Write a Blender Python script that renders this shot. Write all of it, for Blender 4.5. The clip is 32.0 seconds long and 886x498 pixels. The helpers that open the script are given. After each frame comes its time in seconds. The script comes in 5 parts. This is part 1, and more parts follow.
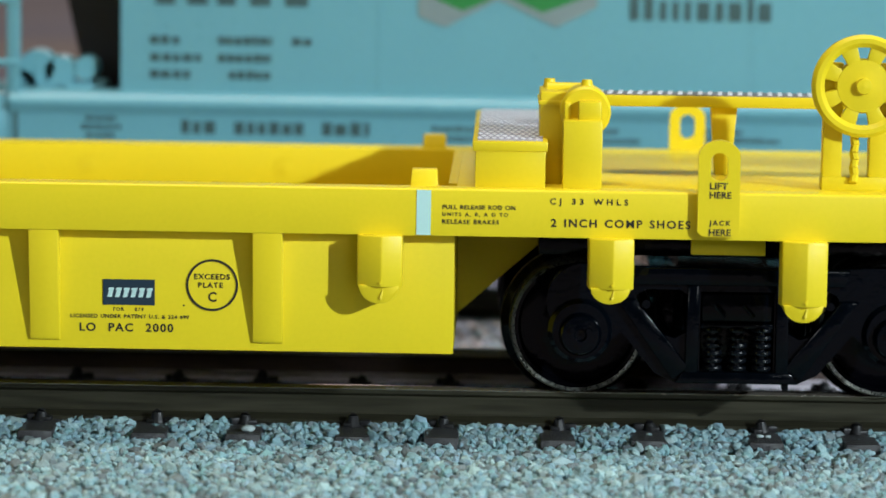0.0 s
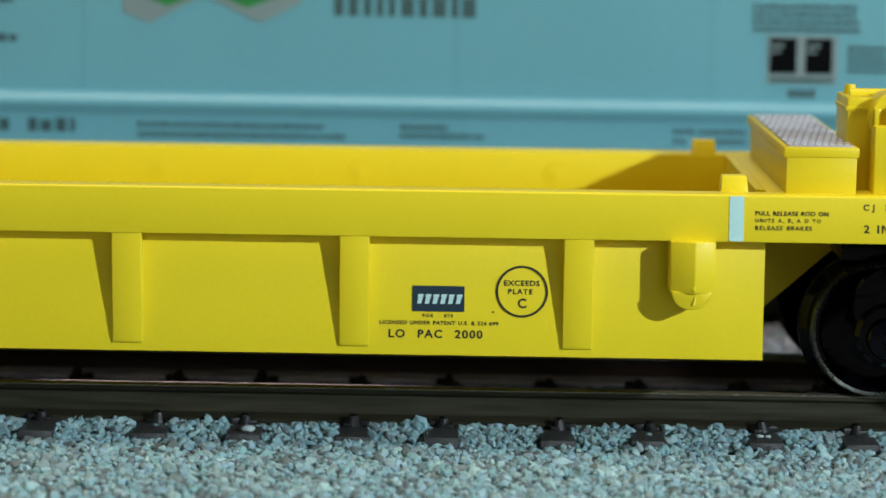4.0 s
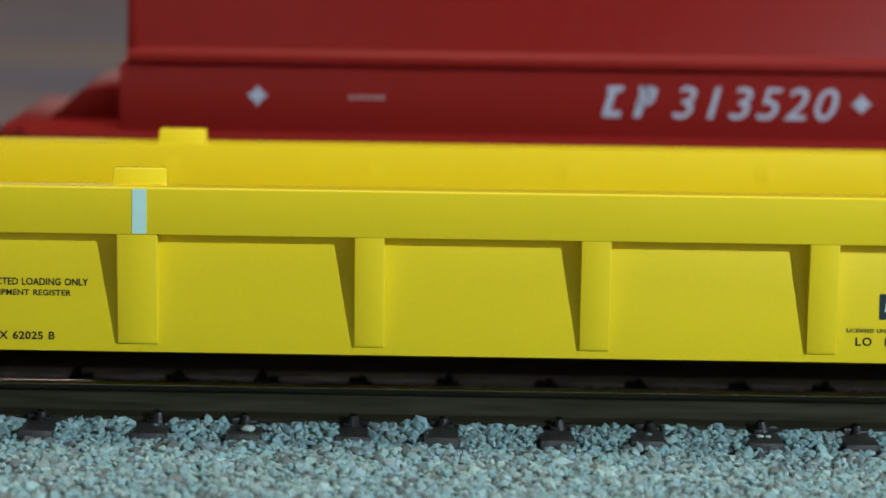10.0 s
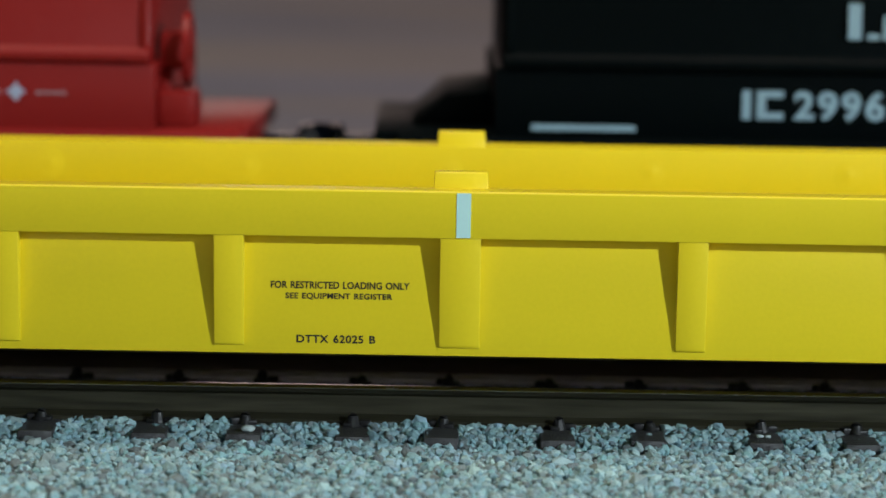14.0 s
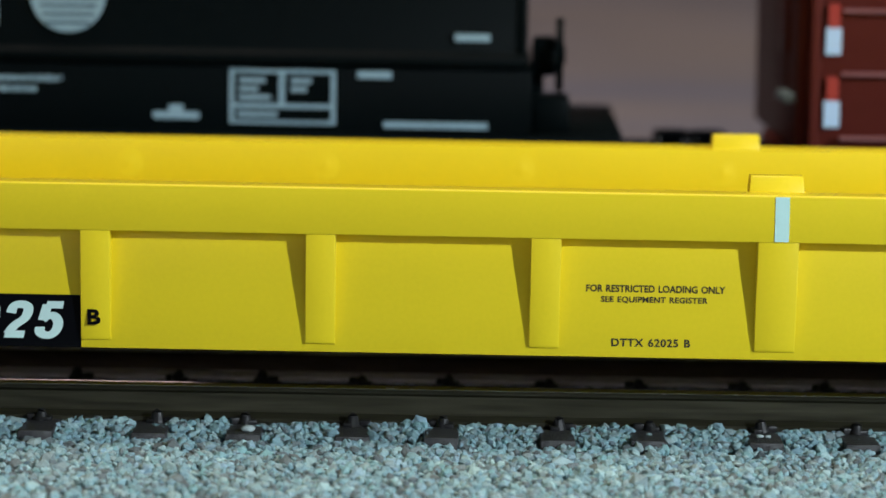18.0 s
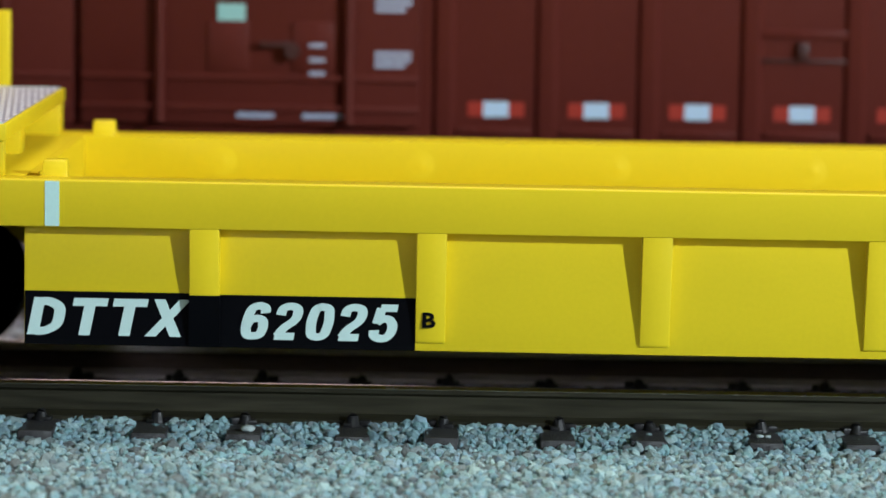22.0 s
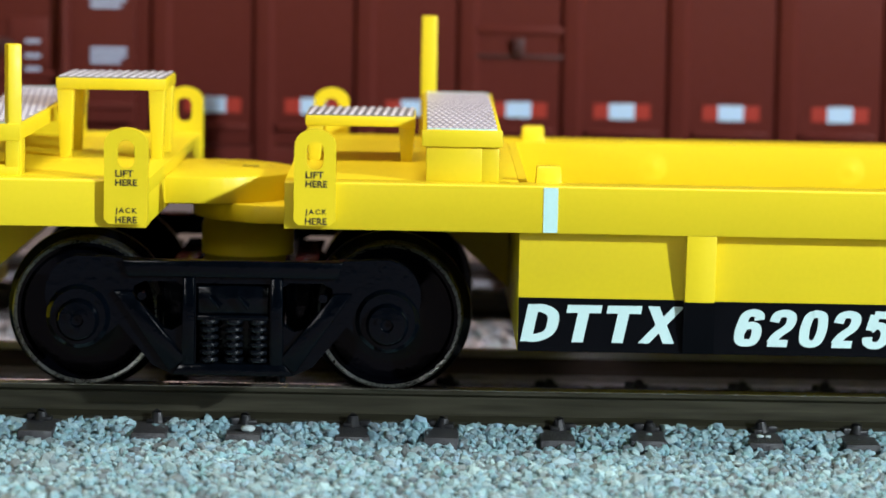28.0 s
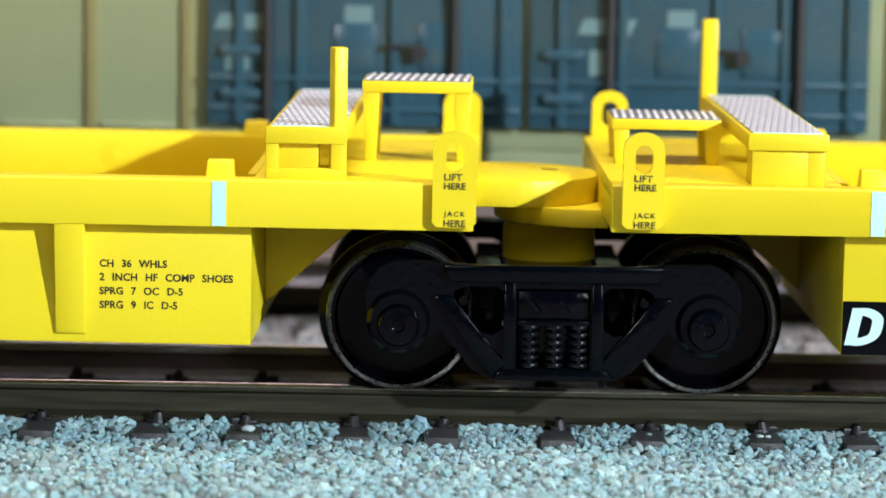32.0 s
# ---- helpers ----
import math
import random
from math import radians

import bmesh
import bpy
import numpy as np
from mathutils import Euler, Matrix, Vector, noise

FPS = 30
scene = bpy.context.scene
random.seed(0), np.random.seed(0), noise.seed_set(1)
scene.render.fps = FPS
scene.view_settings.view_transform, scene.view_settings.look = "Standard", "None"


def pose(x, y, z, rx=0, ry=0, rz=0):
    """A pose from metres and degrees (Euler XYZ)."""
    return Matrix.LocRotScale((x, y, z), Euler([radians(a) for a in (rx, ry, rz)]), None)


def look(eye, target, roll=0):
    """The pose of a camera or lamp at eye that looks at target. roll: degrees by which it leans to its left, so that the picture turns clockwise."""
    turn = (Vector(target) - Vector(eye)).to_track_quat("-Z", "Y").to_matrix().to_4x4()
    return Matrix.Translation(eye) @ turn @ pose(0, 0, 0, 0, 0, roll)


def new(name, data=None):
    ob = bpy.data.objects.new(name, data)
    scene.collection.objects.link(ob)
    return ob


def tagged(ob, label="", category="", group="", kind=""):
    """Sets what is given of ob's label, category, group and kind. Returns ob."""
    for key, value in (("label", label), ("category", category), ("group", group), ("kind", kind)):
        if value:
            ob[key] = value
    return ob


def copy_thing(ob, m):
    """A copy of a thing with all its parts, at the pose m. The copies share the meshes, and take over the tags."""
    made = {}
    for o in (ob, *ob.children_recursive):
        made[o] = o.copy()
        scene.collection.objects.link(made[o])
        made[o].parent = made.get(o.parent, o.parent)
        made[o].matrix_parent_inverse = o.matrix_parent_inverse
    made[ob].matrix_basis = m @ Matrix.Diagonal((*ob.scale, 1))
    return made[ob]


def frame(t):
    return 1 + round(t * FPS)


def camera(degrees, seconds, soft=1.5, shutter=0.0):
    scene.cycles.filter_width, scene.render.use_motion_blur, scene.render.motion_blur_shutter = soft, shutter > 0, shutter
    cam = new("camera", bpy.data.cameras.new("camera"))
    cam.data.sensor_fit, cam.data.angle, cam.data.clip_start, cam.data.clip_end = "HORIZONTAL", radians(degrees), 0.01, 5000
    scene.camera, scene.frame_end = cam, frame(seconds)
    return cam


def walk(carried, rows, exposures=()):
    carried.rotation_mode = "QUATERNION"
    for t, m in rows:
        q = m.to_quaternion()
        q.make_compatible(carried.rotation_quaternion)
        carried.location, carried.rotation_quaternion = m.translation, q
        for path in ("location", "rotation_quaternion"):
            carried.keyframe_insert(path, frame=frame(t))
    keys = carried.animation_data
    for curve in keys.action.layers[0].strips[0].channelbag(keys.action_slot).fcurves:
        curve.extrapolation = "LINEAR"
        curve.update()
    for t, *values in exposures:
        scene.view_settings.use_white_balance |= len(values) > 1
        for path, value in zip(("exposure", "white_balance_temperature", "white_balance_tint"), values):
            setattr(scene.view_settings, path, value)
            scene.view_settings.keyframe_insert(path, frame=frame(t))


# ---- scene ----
# A model railway in 1:87. Lengths below are in millimetres (MM converts them); rail tops lie at z = 0.
MM = 0.001
EYE = (0.00168, -0.230758, 0.0369735)
AIM = (0.0005344, -0.0173684, 0.0107434)
cam = camera(15.66, 32.0, soft=1.5)
cam.data.dof.use_dof = True
cam.data.dof.focus_distance = 0.219
cam.data.dof.aperture_fstop = 42.0
walk(cam, [(0.0, look(EYE, AIM, 0.90)), (32.0, look(EYE, AIM, 0.90))],
     exposures=[(0.0, 0.22, 6500, 8), (1.0, 0.09, 6500, 7.5), (3.0, 0.05, 6500, 7), (6.0, -0.09, 6500, 6), (13.0, -0.12, 6500, 7.5), (18.0, 0.06, 6500, 11), (25.0, 0.16, 6500, 10), (28.0, 0.54, 6500, 11.5), (30.0, 0.73, 6500, 11), (32.0, 0.78, 6500, 11.5)])

# ---- light ----
world = bpy.data.worlds.new("hall")
scene.world = world
world.use_nodes = True
world.node_tree.nodes["Background"].inputs[0].default_value = (0.62, 0.74, 0.78, 1)
world.node_tree.nodes["Background"].inputs[1].default_value = 0.25


def area_lamp(name, at, aim, size, watts, colour):
    data = bpy.data.lights.new(name, "AREA")
    data.shape, data.size, data.energy, data.color = "SQUARE", size, watts, colour
    ob = new(name, data)
    ob.matrix_world = look(at, aim)
    return ob


# the show lamp low to the front right, and the ceiling panel
area_lamp("show_lamp", (0.432, -0.40, 0.212), (0, 0, 0.01), 0.0135, 3.3, (0.86, 0.995, 1.08))
area_lamp("ceiling_lamp", (-0.1, -0.2, 2.25), (0.0, 0.0, 0), 1.2, 38.0, (1.0, 0.88, 0.76))
# two unseen lamps added at the front to fill the shade
area_lamp("front_fill_lamp", (1.1, -2.4, 0.58), (0.0, 0.0, 0), 0.3, 2.2, (0.92, 0.97, 1.0))
area_lamp("front_fill_lamp", (-1.1, -2.4, 0.58), (0.0, 0.0, 0), 0.3, 3.4, (0.96, 0.97, 0.98))
# unseen lamp added low at the back, so that the rail heads glint
area_lamp("back_glint_lamp", (-0.26, 2.85, 0.33), (0.0, 0.0, 0), 0.4, 1.0, (1.0, 0.76, 0.70))


# ---- materials ----
def material(name, colour, rough=0.5, metal=0.0, vary=0.12, grain=900.0, bump=0.05, fine=6.0, gloss=0.5, island=0.0, along=1.0):
    """A surface with variation at two scales; grain is the coarse noise scale per metre."""
    m = bpy.data.materials.new(name)
    m.use_nodes = True
    t = m.node_tree
    n, l = t.nodes, t.links
    b = n["Principled BSDF"]
    b.inputs["Metallic"].default_value = metal
    b.inputs["Specular IOR Level"].default_value = gloss
    co, mp = n.new("ShaderNodeTexCoord"), n.new("ShaderNodeMapping")
    mp.inputs["Scale"].default_value = (along, 1, 1)
    l.new(co.outputs["Object"], mp.inputs["Vector"])
    big, small = n.new("ShaderNodeTexNoise"), n.new("ShaderNodeTexNoise")
    for node, sc in ((big, grain * 0.25), (small, grain * fine)):
        node.inputs["Scale"].default_value, node.inputs["Detail"].default_value = sc, 4
        l.new(mp.outputs[0], node.inputs["Vector"])
    add = n.new("ShaderNodeMath")
    add.operation = "ADD"
    l.new(big.outputs["Fac"], add.inputs[0])
    l.new(small.outputs["Fac"], add.inputs[1])
    rng = n.new("ShaderNodeMapRange")
    rng.inputs["From Min"].default_value, rng.inputs["From Max"].default_value = 0.6, 1.4
    rng.inputs["To Min"].default_value, rng.inputs["To Max"].default_value = 1 - vary, 1 + vary
    l.new(add.outputs[0], rng.inputs["Value"])
    mul = n.new("ShaderNodeVectorMath")
    mul.operation = "SCALE"
    mul.inputs[0].default_value = colour
    l.new(rng.outputs[0], mul.inputs["Scale"])
    last = mul.outputs[0]
    if island:
        geo, ramp, mix = n.new("ShaderNodeNewGeometry"), n.new("ShaderNodeValToRGB"), n.new("ShaderNodeVectorMath")
        ramp.color_ramp.elements[0].color = (1 - island, 1 - island, 1 - 0.8 * island, 1)
        ramp.color_ramp.elements[1].color = (1 + island * 0.9, 1 + island * 0.85, 1 + island * 0.8, 1)
        for pos, c in ((0.05, (0.40, 0.33, 0.34, 1)), (0.13, (0.62, 0.52, 0.52, 1)), (0.21, (0.88, 0.80, 0.80, 1)), (0.26, (0.74, 0.82, 0.92, 1)), (0.5, (0.90, 0.98, 1.0, 1)), (0.62, (1.08, 0.94, 0.92, 1)), (0.70, (0.78, 1.0, 1.0, 1)), (0.84, (1.0, 1.0, 1.16, 1)), (0.92, (1.25, 1.22, 1.2, 1))):
            e = ramp.color_ramp.elements.new(pos)
            e.color = c
        l.new(geo.outputs["Random Per Island"], ramp.inputs[0])
        mix.operation = "MULTIPLY"
        l.new(last, mix.inputs[0])
        l.new(ramp.outputs[0], mix.inputs[1])
        last = mix.outputs[0]
    l.new(last, b.inputs["Base Color"])
    rr = n.new("ShaderNodeMapRange")
    rr.inputs["From Min"].default_value, rr.inputs["From Max"].default_value = 0.3, 0.7
    rr.inputs["To Min"].default_value, rr.inputs["To Max"].default_value = max(0.02, rough - 0.08), min(1, rough + 0.08)
    l.new(small.outputs["Fac"], rr.inputs["Value"])
    l.new(rr.outputs[0], b.inputs["Roughness"])
    bp = n.new("ShaderNodeBump")
    bp.inputs["Strength"].default_value, bp.inputs["Distance"].default_value = bump, 0.0002
    l.new(small.outputs["Fac"], bp.inputs["Height"])
    l.new(bp.outputs[0], b.inputs["Normal"])
    return m


YELLOW = material("yellow_paint", (0.785, 0.612, 0.015), 0.42, vary=0.035, grain=500, bump=0.04, gloss=0.3)
DECAL = material("black_decal", (0.0018, 0.0022, 0.0035), 0.45, vary=0.1, bump=0.02, gloss=0.06)
NAVY = material("navy_decal", (0.010, 0.03, 0.05), 0.5, vary=0.1, bump=0.02)
INK = material("dark_ink", (0.018, 0.016, 0.008), 0.6, vary=0.2, bump=0.02)
WHITE = material("white_ink", (0.54, 0.74, 0.72), 0.5, vary=0.04, bump=0.02)
PALE = material("pale_sticker", (0.50, 0.78, 0.74), 0.5, vary=0.04, bump=0.02)
BLACK = material("black_plastic", (0.0008, 0.0016, 0.0030), 0.13, vary=0.4, grain=300, bump=0.16, gloss=0.17)
SPRINGBLACK = material("glossy_black_spring", (0.003, 0.004, 0.006), 0.24, vary=0.3, grain=400, bump=0.05, gloss=0.4)
WHEEL = material("blackened_wheel", (0.0008, 0.0009, 0.0016), 0.08, metal=0.0, vary=0.3, grain=110, bump=0.16, gloss=0.13)
TREAD = material("wheel_tread", (0.11, 0.115, 0.105), 0.30, metal=0.9, vary=0.2, grain=900, bump=0.04)
TREADPLATE = material("silver_grating", (0.88, 0.87, 0.92), 0.35, metal=0.2, vary=0.12, grain=2500, bump=0.1)
SLATBED = material("dark_slat_bed", (0.20, 0.19, 0.20), 0.5, metal=0.2, vary=0.2, grain=2500, bump=0.1)
GRATEBED = material("grating_bed", (0.44, 0.42, 0.50), 0.5, metal=0.3, vary=0.2, grain=2500, bump=0.1)
FLANGE = material("wheel_flange", (0.06, 0.055, 0.05), 0.4, metal=0.8, vary=0.2, grain=1200, bump=0.1)
RAIL = material("weathered_rail", (0.050, 0.047, 0.030), 0.36, metal=0.5, vary=0.55, grain=500, bump=0.12, along=0.06)
# far rail head and foot: the light along them is put into pale colours
FARHEAD = material("far_head_lit_pale", (0.82, 0.82, 0.88), 0.34, metal=0.3, vary=0.2, grain=900, bump=0.1)
FARRAIL = material("brown_rail", (0.12, 0.085, 0.075), 0.42, metal=0.4, vary=0.40, grain=700, bump=0.12, along=0.1)
FOOT = material("far_foot_lit_pale", (0.66, 0.60, 0.66), 0.4, metal=0.2, vary=0.4, grain=900, bump=0.1, along=0.2)
RAILTOP = material("rail_head", (0.42, 0.37, 0.31), 0.20, metal=0.85, vary=0.35, grain=900, bump=0.25, along=0.25)
FIXING = material("fixing_plastic", (0.014, 0.014, 0.015), 0.4, vary=0.3, grain=1500, bump=0.2, gloss=0.25)
TIE = material("tie_plastic", (0.036, 0.036, 0.038), 0.36, vary=0.35, grain=1500, bump=0.5)
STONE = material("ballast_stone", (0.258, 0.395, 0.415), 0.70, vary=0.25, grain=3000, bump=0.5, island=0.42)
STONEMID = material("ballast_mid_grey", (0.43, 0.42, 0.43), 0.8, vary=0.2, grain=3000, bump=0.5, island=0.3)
# between the tracks the missing light is added to the stone colour
STONEBACK = material("ballast_grey_brightened", (0.56, 0.60, 0.70), 0.85, vary=0.2, grain=3000, bump=0.5, island=0.25)
CHIP = material("pale_chip", (0.38, 0.46, 0.46), 0.75, vary=0.25, grain=2500, bump=0.4)
BED = material("ballast_bed", (0.20, 0.25, 0.25), 0.9, vary=0.4, grain=2500, bump=0.8)
TEAL = material("teal_paint", (0.148, 0.385, 0.460), 0.35, vary=0.05, grain=300, bump=0.03)
TEALDARK = material("dark_teal_ink", (0.042, 0.095, 0.10), 0.6, vary=0.15, bump=0.02)
GREEN = material("green_ink", (0.02, 0.22, 0.05), 0.5, vary=0.1, bump=0.02)
GREY = material("grey_ink", (0.21, 0.28, 0.29), 0.5, vary=0.1, bump=0.02)
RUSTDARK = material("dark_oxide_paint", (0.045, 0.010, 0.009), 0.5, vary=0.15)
# shade on the tan car's end, mixed into a dark brown
ENDSHADE = material("end_shade_brown", (0.055, 0.045, 0.038), 0.5, vary=0.15)
# near-black: hopper end shade, tan door rod shadows, and dark fittings
DARKEND = material("dark_shade_and_gear", (0.015, 0.013, 0.014), 0.6, vary=0.2)
RED = material("red_paint", (0.235, 0.0115, 0.0100), 0.42, vary=0.05, grain=300, bump=0.0, gloss=0.2)
COAL = material("black_paint", (0.0009, 0.0026, 0.0030), 0.5, vary=0.2, grain=300, bump=0.0, gloss=0.05)
BROWN = material("oxide_brown_paint", (0.098, 0.0175, 0.0125), 0.45, vary=0.10, grain=300, bump=0.0, gloss=0.14)
TAN = material("tan_paint", (0.29, 0.318, 0.178), 0.42, vary=0.06, grain=300, bump=0.03)
TANRIB = material("tan_rib_paint", (0.25, 0.215, 0.090), 0.5, vary=0.1, grain=300, bump=0.03)
DOORMARK = material("faded_pale_ink", (0.13, 0.22, 0.23), 0.5, vary=0.1)
BLUE = material("blue_grey_paint", (0.034, 0.085, 0.118), 0.2, vary=0.08, grain=300, bump=0.03)
REDTAPE = material("red_reflector", (0.34, 0.03, 0.018), 0.4, vary=0.1)
WHITETAPE = material("white_reflector", (0.46, 0.62, 0.78), 0.35, vary=0.04)
YELLOWSIGN = material("yellow_sign", (0.36, 0.29, 0.03), 0.5, vary=0.06)
PALEBLUE = material("pale_blue_ink", (0.25, 0.38, 0.44), 0.5, vary=0.06)
WHITEMARK = material("white_rail_mark", (0.50, 0.56, 0.62), 0.5, vary=0.06)
LILAC = material("worn_white_ink", (0.38, 0.43, 0.56), 0.5, vary=0.08)
FAINT = material("faint_worn_ink", (0.36, 0.22, 0.24), 0.5, vary=0.15)
RUNG = material("pale_rung_paint", (0.20, 0.075, 0.075), 0.4, vary=0.15)
AQUA = material("aqua_sticker", (0.30, 0.58, 0.56), 0.5, vary=0.08)


def streaked(name):
    """Scenery ground in dull purple and brown, with long streaks and fine grit."""
    m = material(name, (0.148, 0.137, 0.152), 0.9, vary=0.25, grain=40, bump=0.2, fine=14)
    n, l = m.node_tree.nodes, m.node_tree.links
    co, mp, noise, ramp, mix = (n.new("ShaderNode" + k) for k in ("TexCoord", "Mapping", "TexNoise", "ValToRGB", "VectorMath"))
    mp.inputs["Scale"].default_value = (5.0, 16.0, 1.0)
    noise.inputs["Scale"].default_value, noise.inputs["Detail"].default_value = 1.0, 5
    ramp.color_ramp.elements[0].position, ramp.color_ramp.elements[0].color = 0.36, (0.80, 0.84, 1.06, 1)
    ramp.color_ramp.elements[1].position, ramp.color_ramp.elements[1].color = 0.64, (1.26, 1.08, 0.88, 1)
    mix.operation = "MULTIPLY"
    base = n["Principled BSDF"].inputs["Base Color"]
    l.new(co.outputs["Object"], mp.inputs["Vector"])
    l.new(mp.outputs[0], noise.inputs["Vector"])
    l.new(noise.outputs["Fac"], ramp.inputs[0])
    l.new(base.links[0].from_socket, mix.inputs[0])
    l.new(ramp.outputs[0], mix.inputs[1])
    l.new(mix.outputs[0], base)
    return m


LAYOUT = streaked("layout_surface")
WALLPAINT = material("hall_wall_paint", (0.07, 0.075, 0.08), 0.9, vary=0.05, grain=6, bump=0.05)
CONCRETE = material("hall_floor", (0.25, 0.25, 0.25), 0.8, vary=0.2, grain=10, bump=0.1)


# ---- mesh helpers ----
def box(bm, x0, x1, y0, y1, z0, z1, bevel=0.0):
    """A box given by its limits in millimetres, with bevelled edges."""
    q = Matrix.Translation(((x0 + x1) / 2 * MM, (y0 + y1) / 2 * MM, (z0 + z1) / 2 * MM)) @ Matrix.Diagonal(((x1 - x0) * MM, (y1 - y0) * MM, (z1 - z0) * MM, 1))
    made = bmesh.ops.create_cube(bm, size=1, matrix=q)["verts"]
    if bevel:
        edges = {e for v in made for e in v.link_edges}
        bmesh.ops.bevel(bm, geom=list(edges), offset=bevel * MM, segments=2, affect="EDGES", profile=0.5)
    return bm


def prism(bm, outline, a0, a1, axis="y", bevel=0.0):
    """An outline in the plane across the axis, drawn out from a0 to a1 (millimetres)."""
    def at(u, v, a):
        return {"y": (u, a, v), "x": (a, u, v), "z": (u, v, a)}[axis]
    lo = [bm.verts.new(Vector(at(u, v, a0)) * MM) for u, v in outline]
    hi = [bm.verts.new(Vector(at(u, v, a1)) * MM) for u, v in outline]
    k = len(outline)
    faces = [bm.faces.new(lo), bm.faces.new(hi[::-1])]
    faces += [bm.faces.new((lo[i], hi[i], hi[(i + 1) % k], lo[(i + 1) % k])) for i in range(k)]
    bmesh.ops.recalc_face_normals(bm, faces=faces)
    if bevel:
        edges = {e for f in faces for e in f.edges}
        bmesh.ops.bevel(bm, geom=list(edges), offset=bevel * MM, segments=2, affect="EDGES", profile=0.5)
    return bm


def rod(bm, p, q, r, seg=14, r2=None):
    """A round rod from p to q (millimetres)."""
    p, q = Vector(p) * MM, Vector(q) * MM
    turn = (q - p).to_track_quat("Z", "Y").to_matrix().to_4x4()
    bmesh.ops.create_cone(bm, cap_ends=True, segments=seg, radius1=r * MM, radius2=(r if r2 is None else r2) * MM, depth=(q - p).length,
                          matrix=Matrix.Translation((p + q) / 2) @ turn)
    return bm


def lathe(bm, profile, axis="y", seg=48, at=(0, 0, 0)):
    """A closed profile of (radius, along) turned round an axis through at (millimetres)."""
    rings = []
    for r, a in profile:
        ring = []
        for i in range(seg):
            c, s = math.cos(2 * math.pi * i / seg) * r, math.sin(2 * math.pi * i / seg) * r
            p = (c, a, s) if axis == "y" else (c, s, a)
            ring.append(bm.verts.new((Vector(p) + Vector(at)) * MM))
        rings.append(ring)
    faces = []
    for j in range(len(rings)):
        a, b = rings[j], rings[(j + 1) % len(rings)]
        faces += [bm.faces.new((a[i], a[(i + 1) % seg], b[(i + 1) % seg], b[i])) for i in range(seg)]
    bmesh.ops.recalc_face_normals(bm, faces=faces)
    return bm


def mesh_of(name, bm, mat, smooth=35):
    me = bpy.data.meshes.new(name)
    bm.to_mesh(me)
    bm.free()
    if smooth:
        me.polygons.foreach_set("use_smooth", [True] * len(me.polygons))
        me.set_sharp_from_angle(angle=radians(smooth))
    me.materials.append(mat)
    return me


def part(name, bm, mat, parent, label=""):
    ob = new(name, mesh_of(name, bm, mat) if isinstance(bm, bmesh.types.BMesh) else bm)
    ob.parent = parent
    if label:
        tagged(ob, label=label)
    return ob


def thing(name, label, category, group="", kind=""):
    return tagged(new(name), label, category, group, kind)


def block(name, x0, x1, y0, y1, z0, z1, mat, parent, label="", bevel=0.08):
    return part(name, box(bmesh.new(), x0, x1, y0, y1, z0, z1, bevel), mat, parent, label)


def typed(body, weight, slant, gap):
    """The outline of a word in the built-in font, as a flat mesh with its limits."""
    cu = bpy.data.curves.new("type", "FONT")
    cu.body, cu.offset, cu.shear, cu.resolution_u, cu.space_character = body, weight, slant, 3, gap
    cu.space_word = 1.25
    tmp = new("type", cu)
    bpy.context.view_layer.update()
    me = bpy.data.meshes.new_from_object(tmp.evaluated_get(bpy.context.evaluated_depsgraph_get()))
    bpy.data.objects.remove(tmp)
    bpy.data.curves.remove(cu)
    xs = [v.co.x for v in me.vertices]
    ys = [v.co.y for v in me.vertices]
    return me, min(xs), max(xs), min(ys), max(ys)


def lettering(body, x0, x1, z0, z1, y, mat, parent, name="lettering", slant=0.0, weight=0.027, wide=1.06):
    """Writing on a side that faces -y, between x0..x1 and z0..z1 (millimetres); the spacing is opened until it fills the line."""
    tight, a0, a1, b0, b1 = typed(body, weight, slant, 1.0)
    loose, c0, c1, _, _ = typed(body, weight, slant, 1.5)
    bpy.data.meshes.remove(tight)
    bpy.data.meshes.remove(loose)
    want = (x1 - x0) / ((z1 - z0) / (b1 - b0) * wide)
    rate = ((c1 - c0) - (a1 - a0)) / 0.5
    gap = min(1.8, max(1.02, 1.0 + (want - (a1 - a0)) / rate)) if rate > 1e-6 else 1.0
    me, a0, a1, b0, b1 = typed(body, weight, slant, gap)
    for v in me.vertices:
        v.co = Vector((x0 + (v.co.x - a0) / (a1 - a0) * (x1 - x0), y, z0 + (v.co.y - b0) / (b1 - b0) * (z1 - z0))) * MM
    me.materials.append(mat)
    return part(name, me, mat, parent)


def smooth_line(points, n=6):
    """A curve through the points."""
    p = [Vector(q) for q in points]
    p = [2 * p[0] - p[1]] + p + [2 * p[-1] - p[-2]]
    out = []
    for a, b, c, d in zip(p, p[1:], p[2:], p[3:]):
        for i in range(n):
            t = i / n
            out.append(0.5 * (2 * b + (c - a) * t + (2 * a - 5 * b + 4 * c - d) * t * t + (3 * b - a - 3 * c + d) * t ** 3))
    return out + [p[-2]]


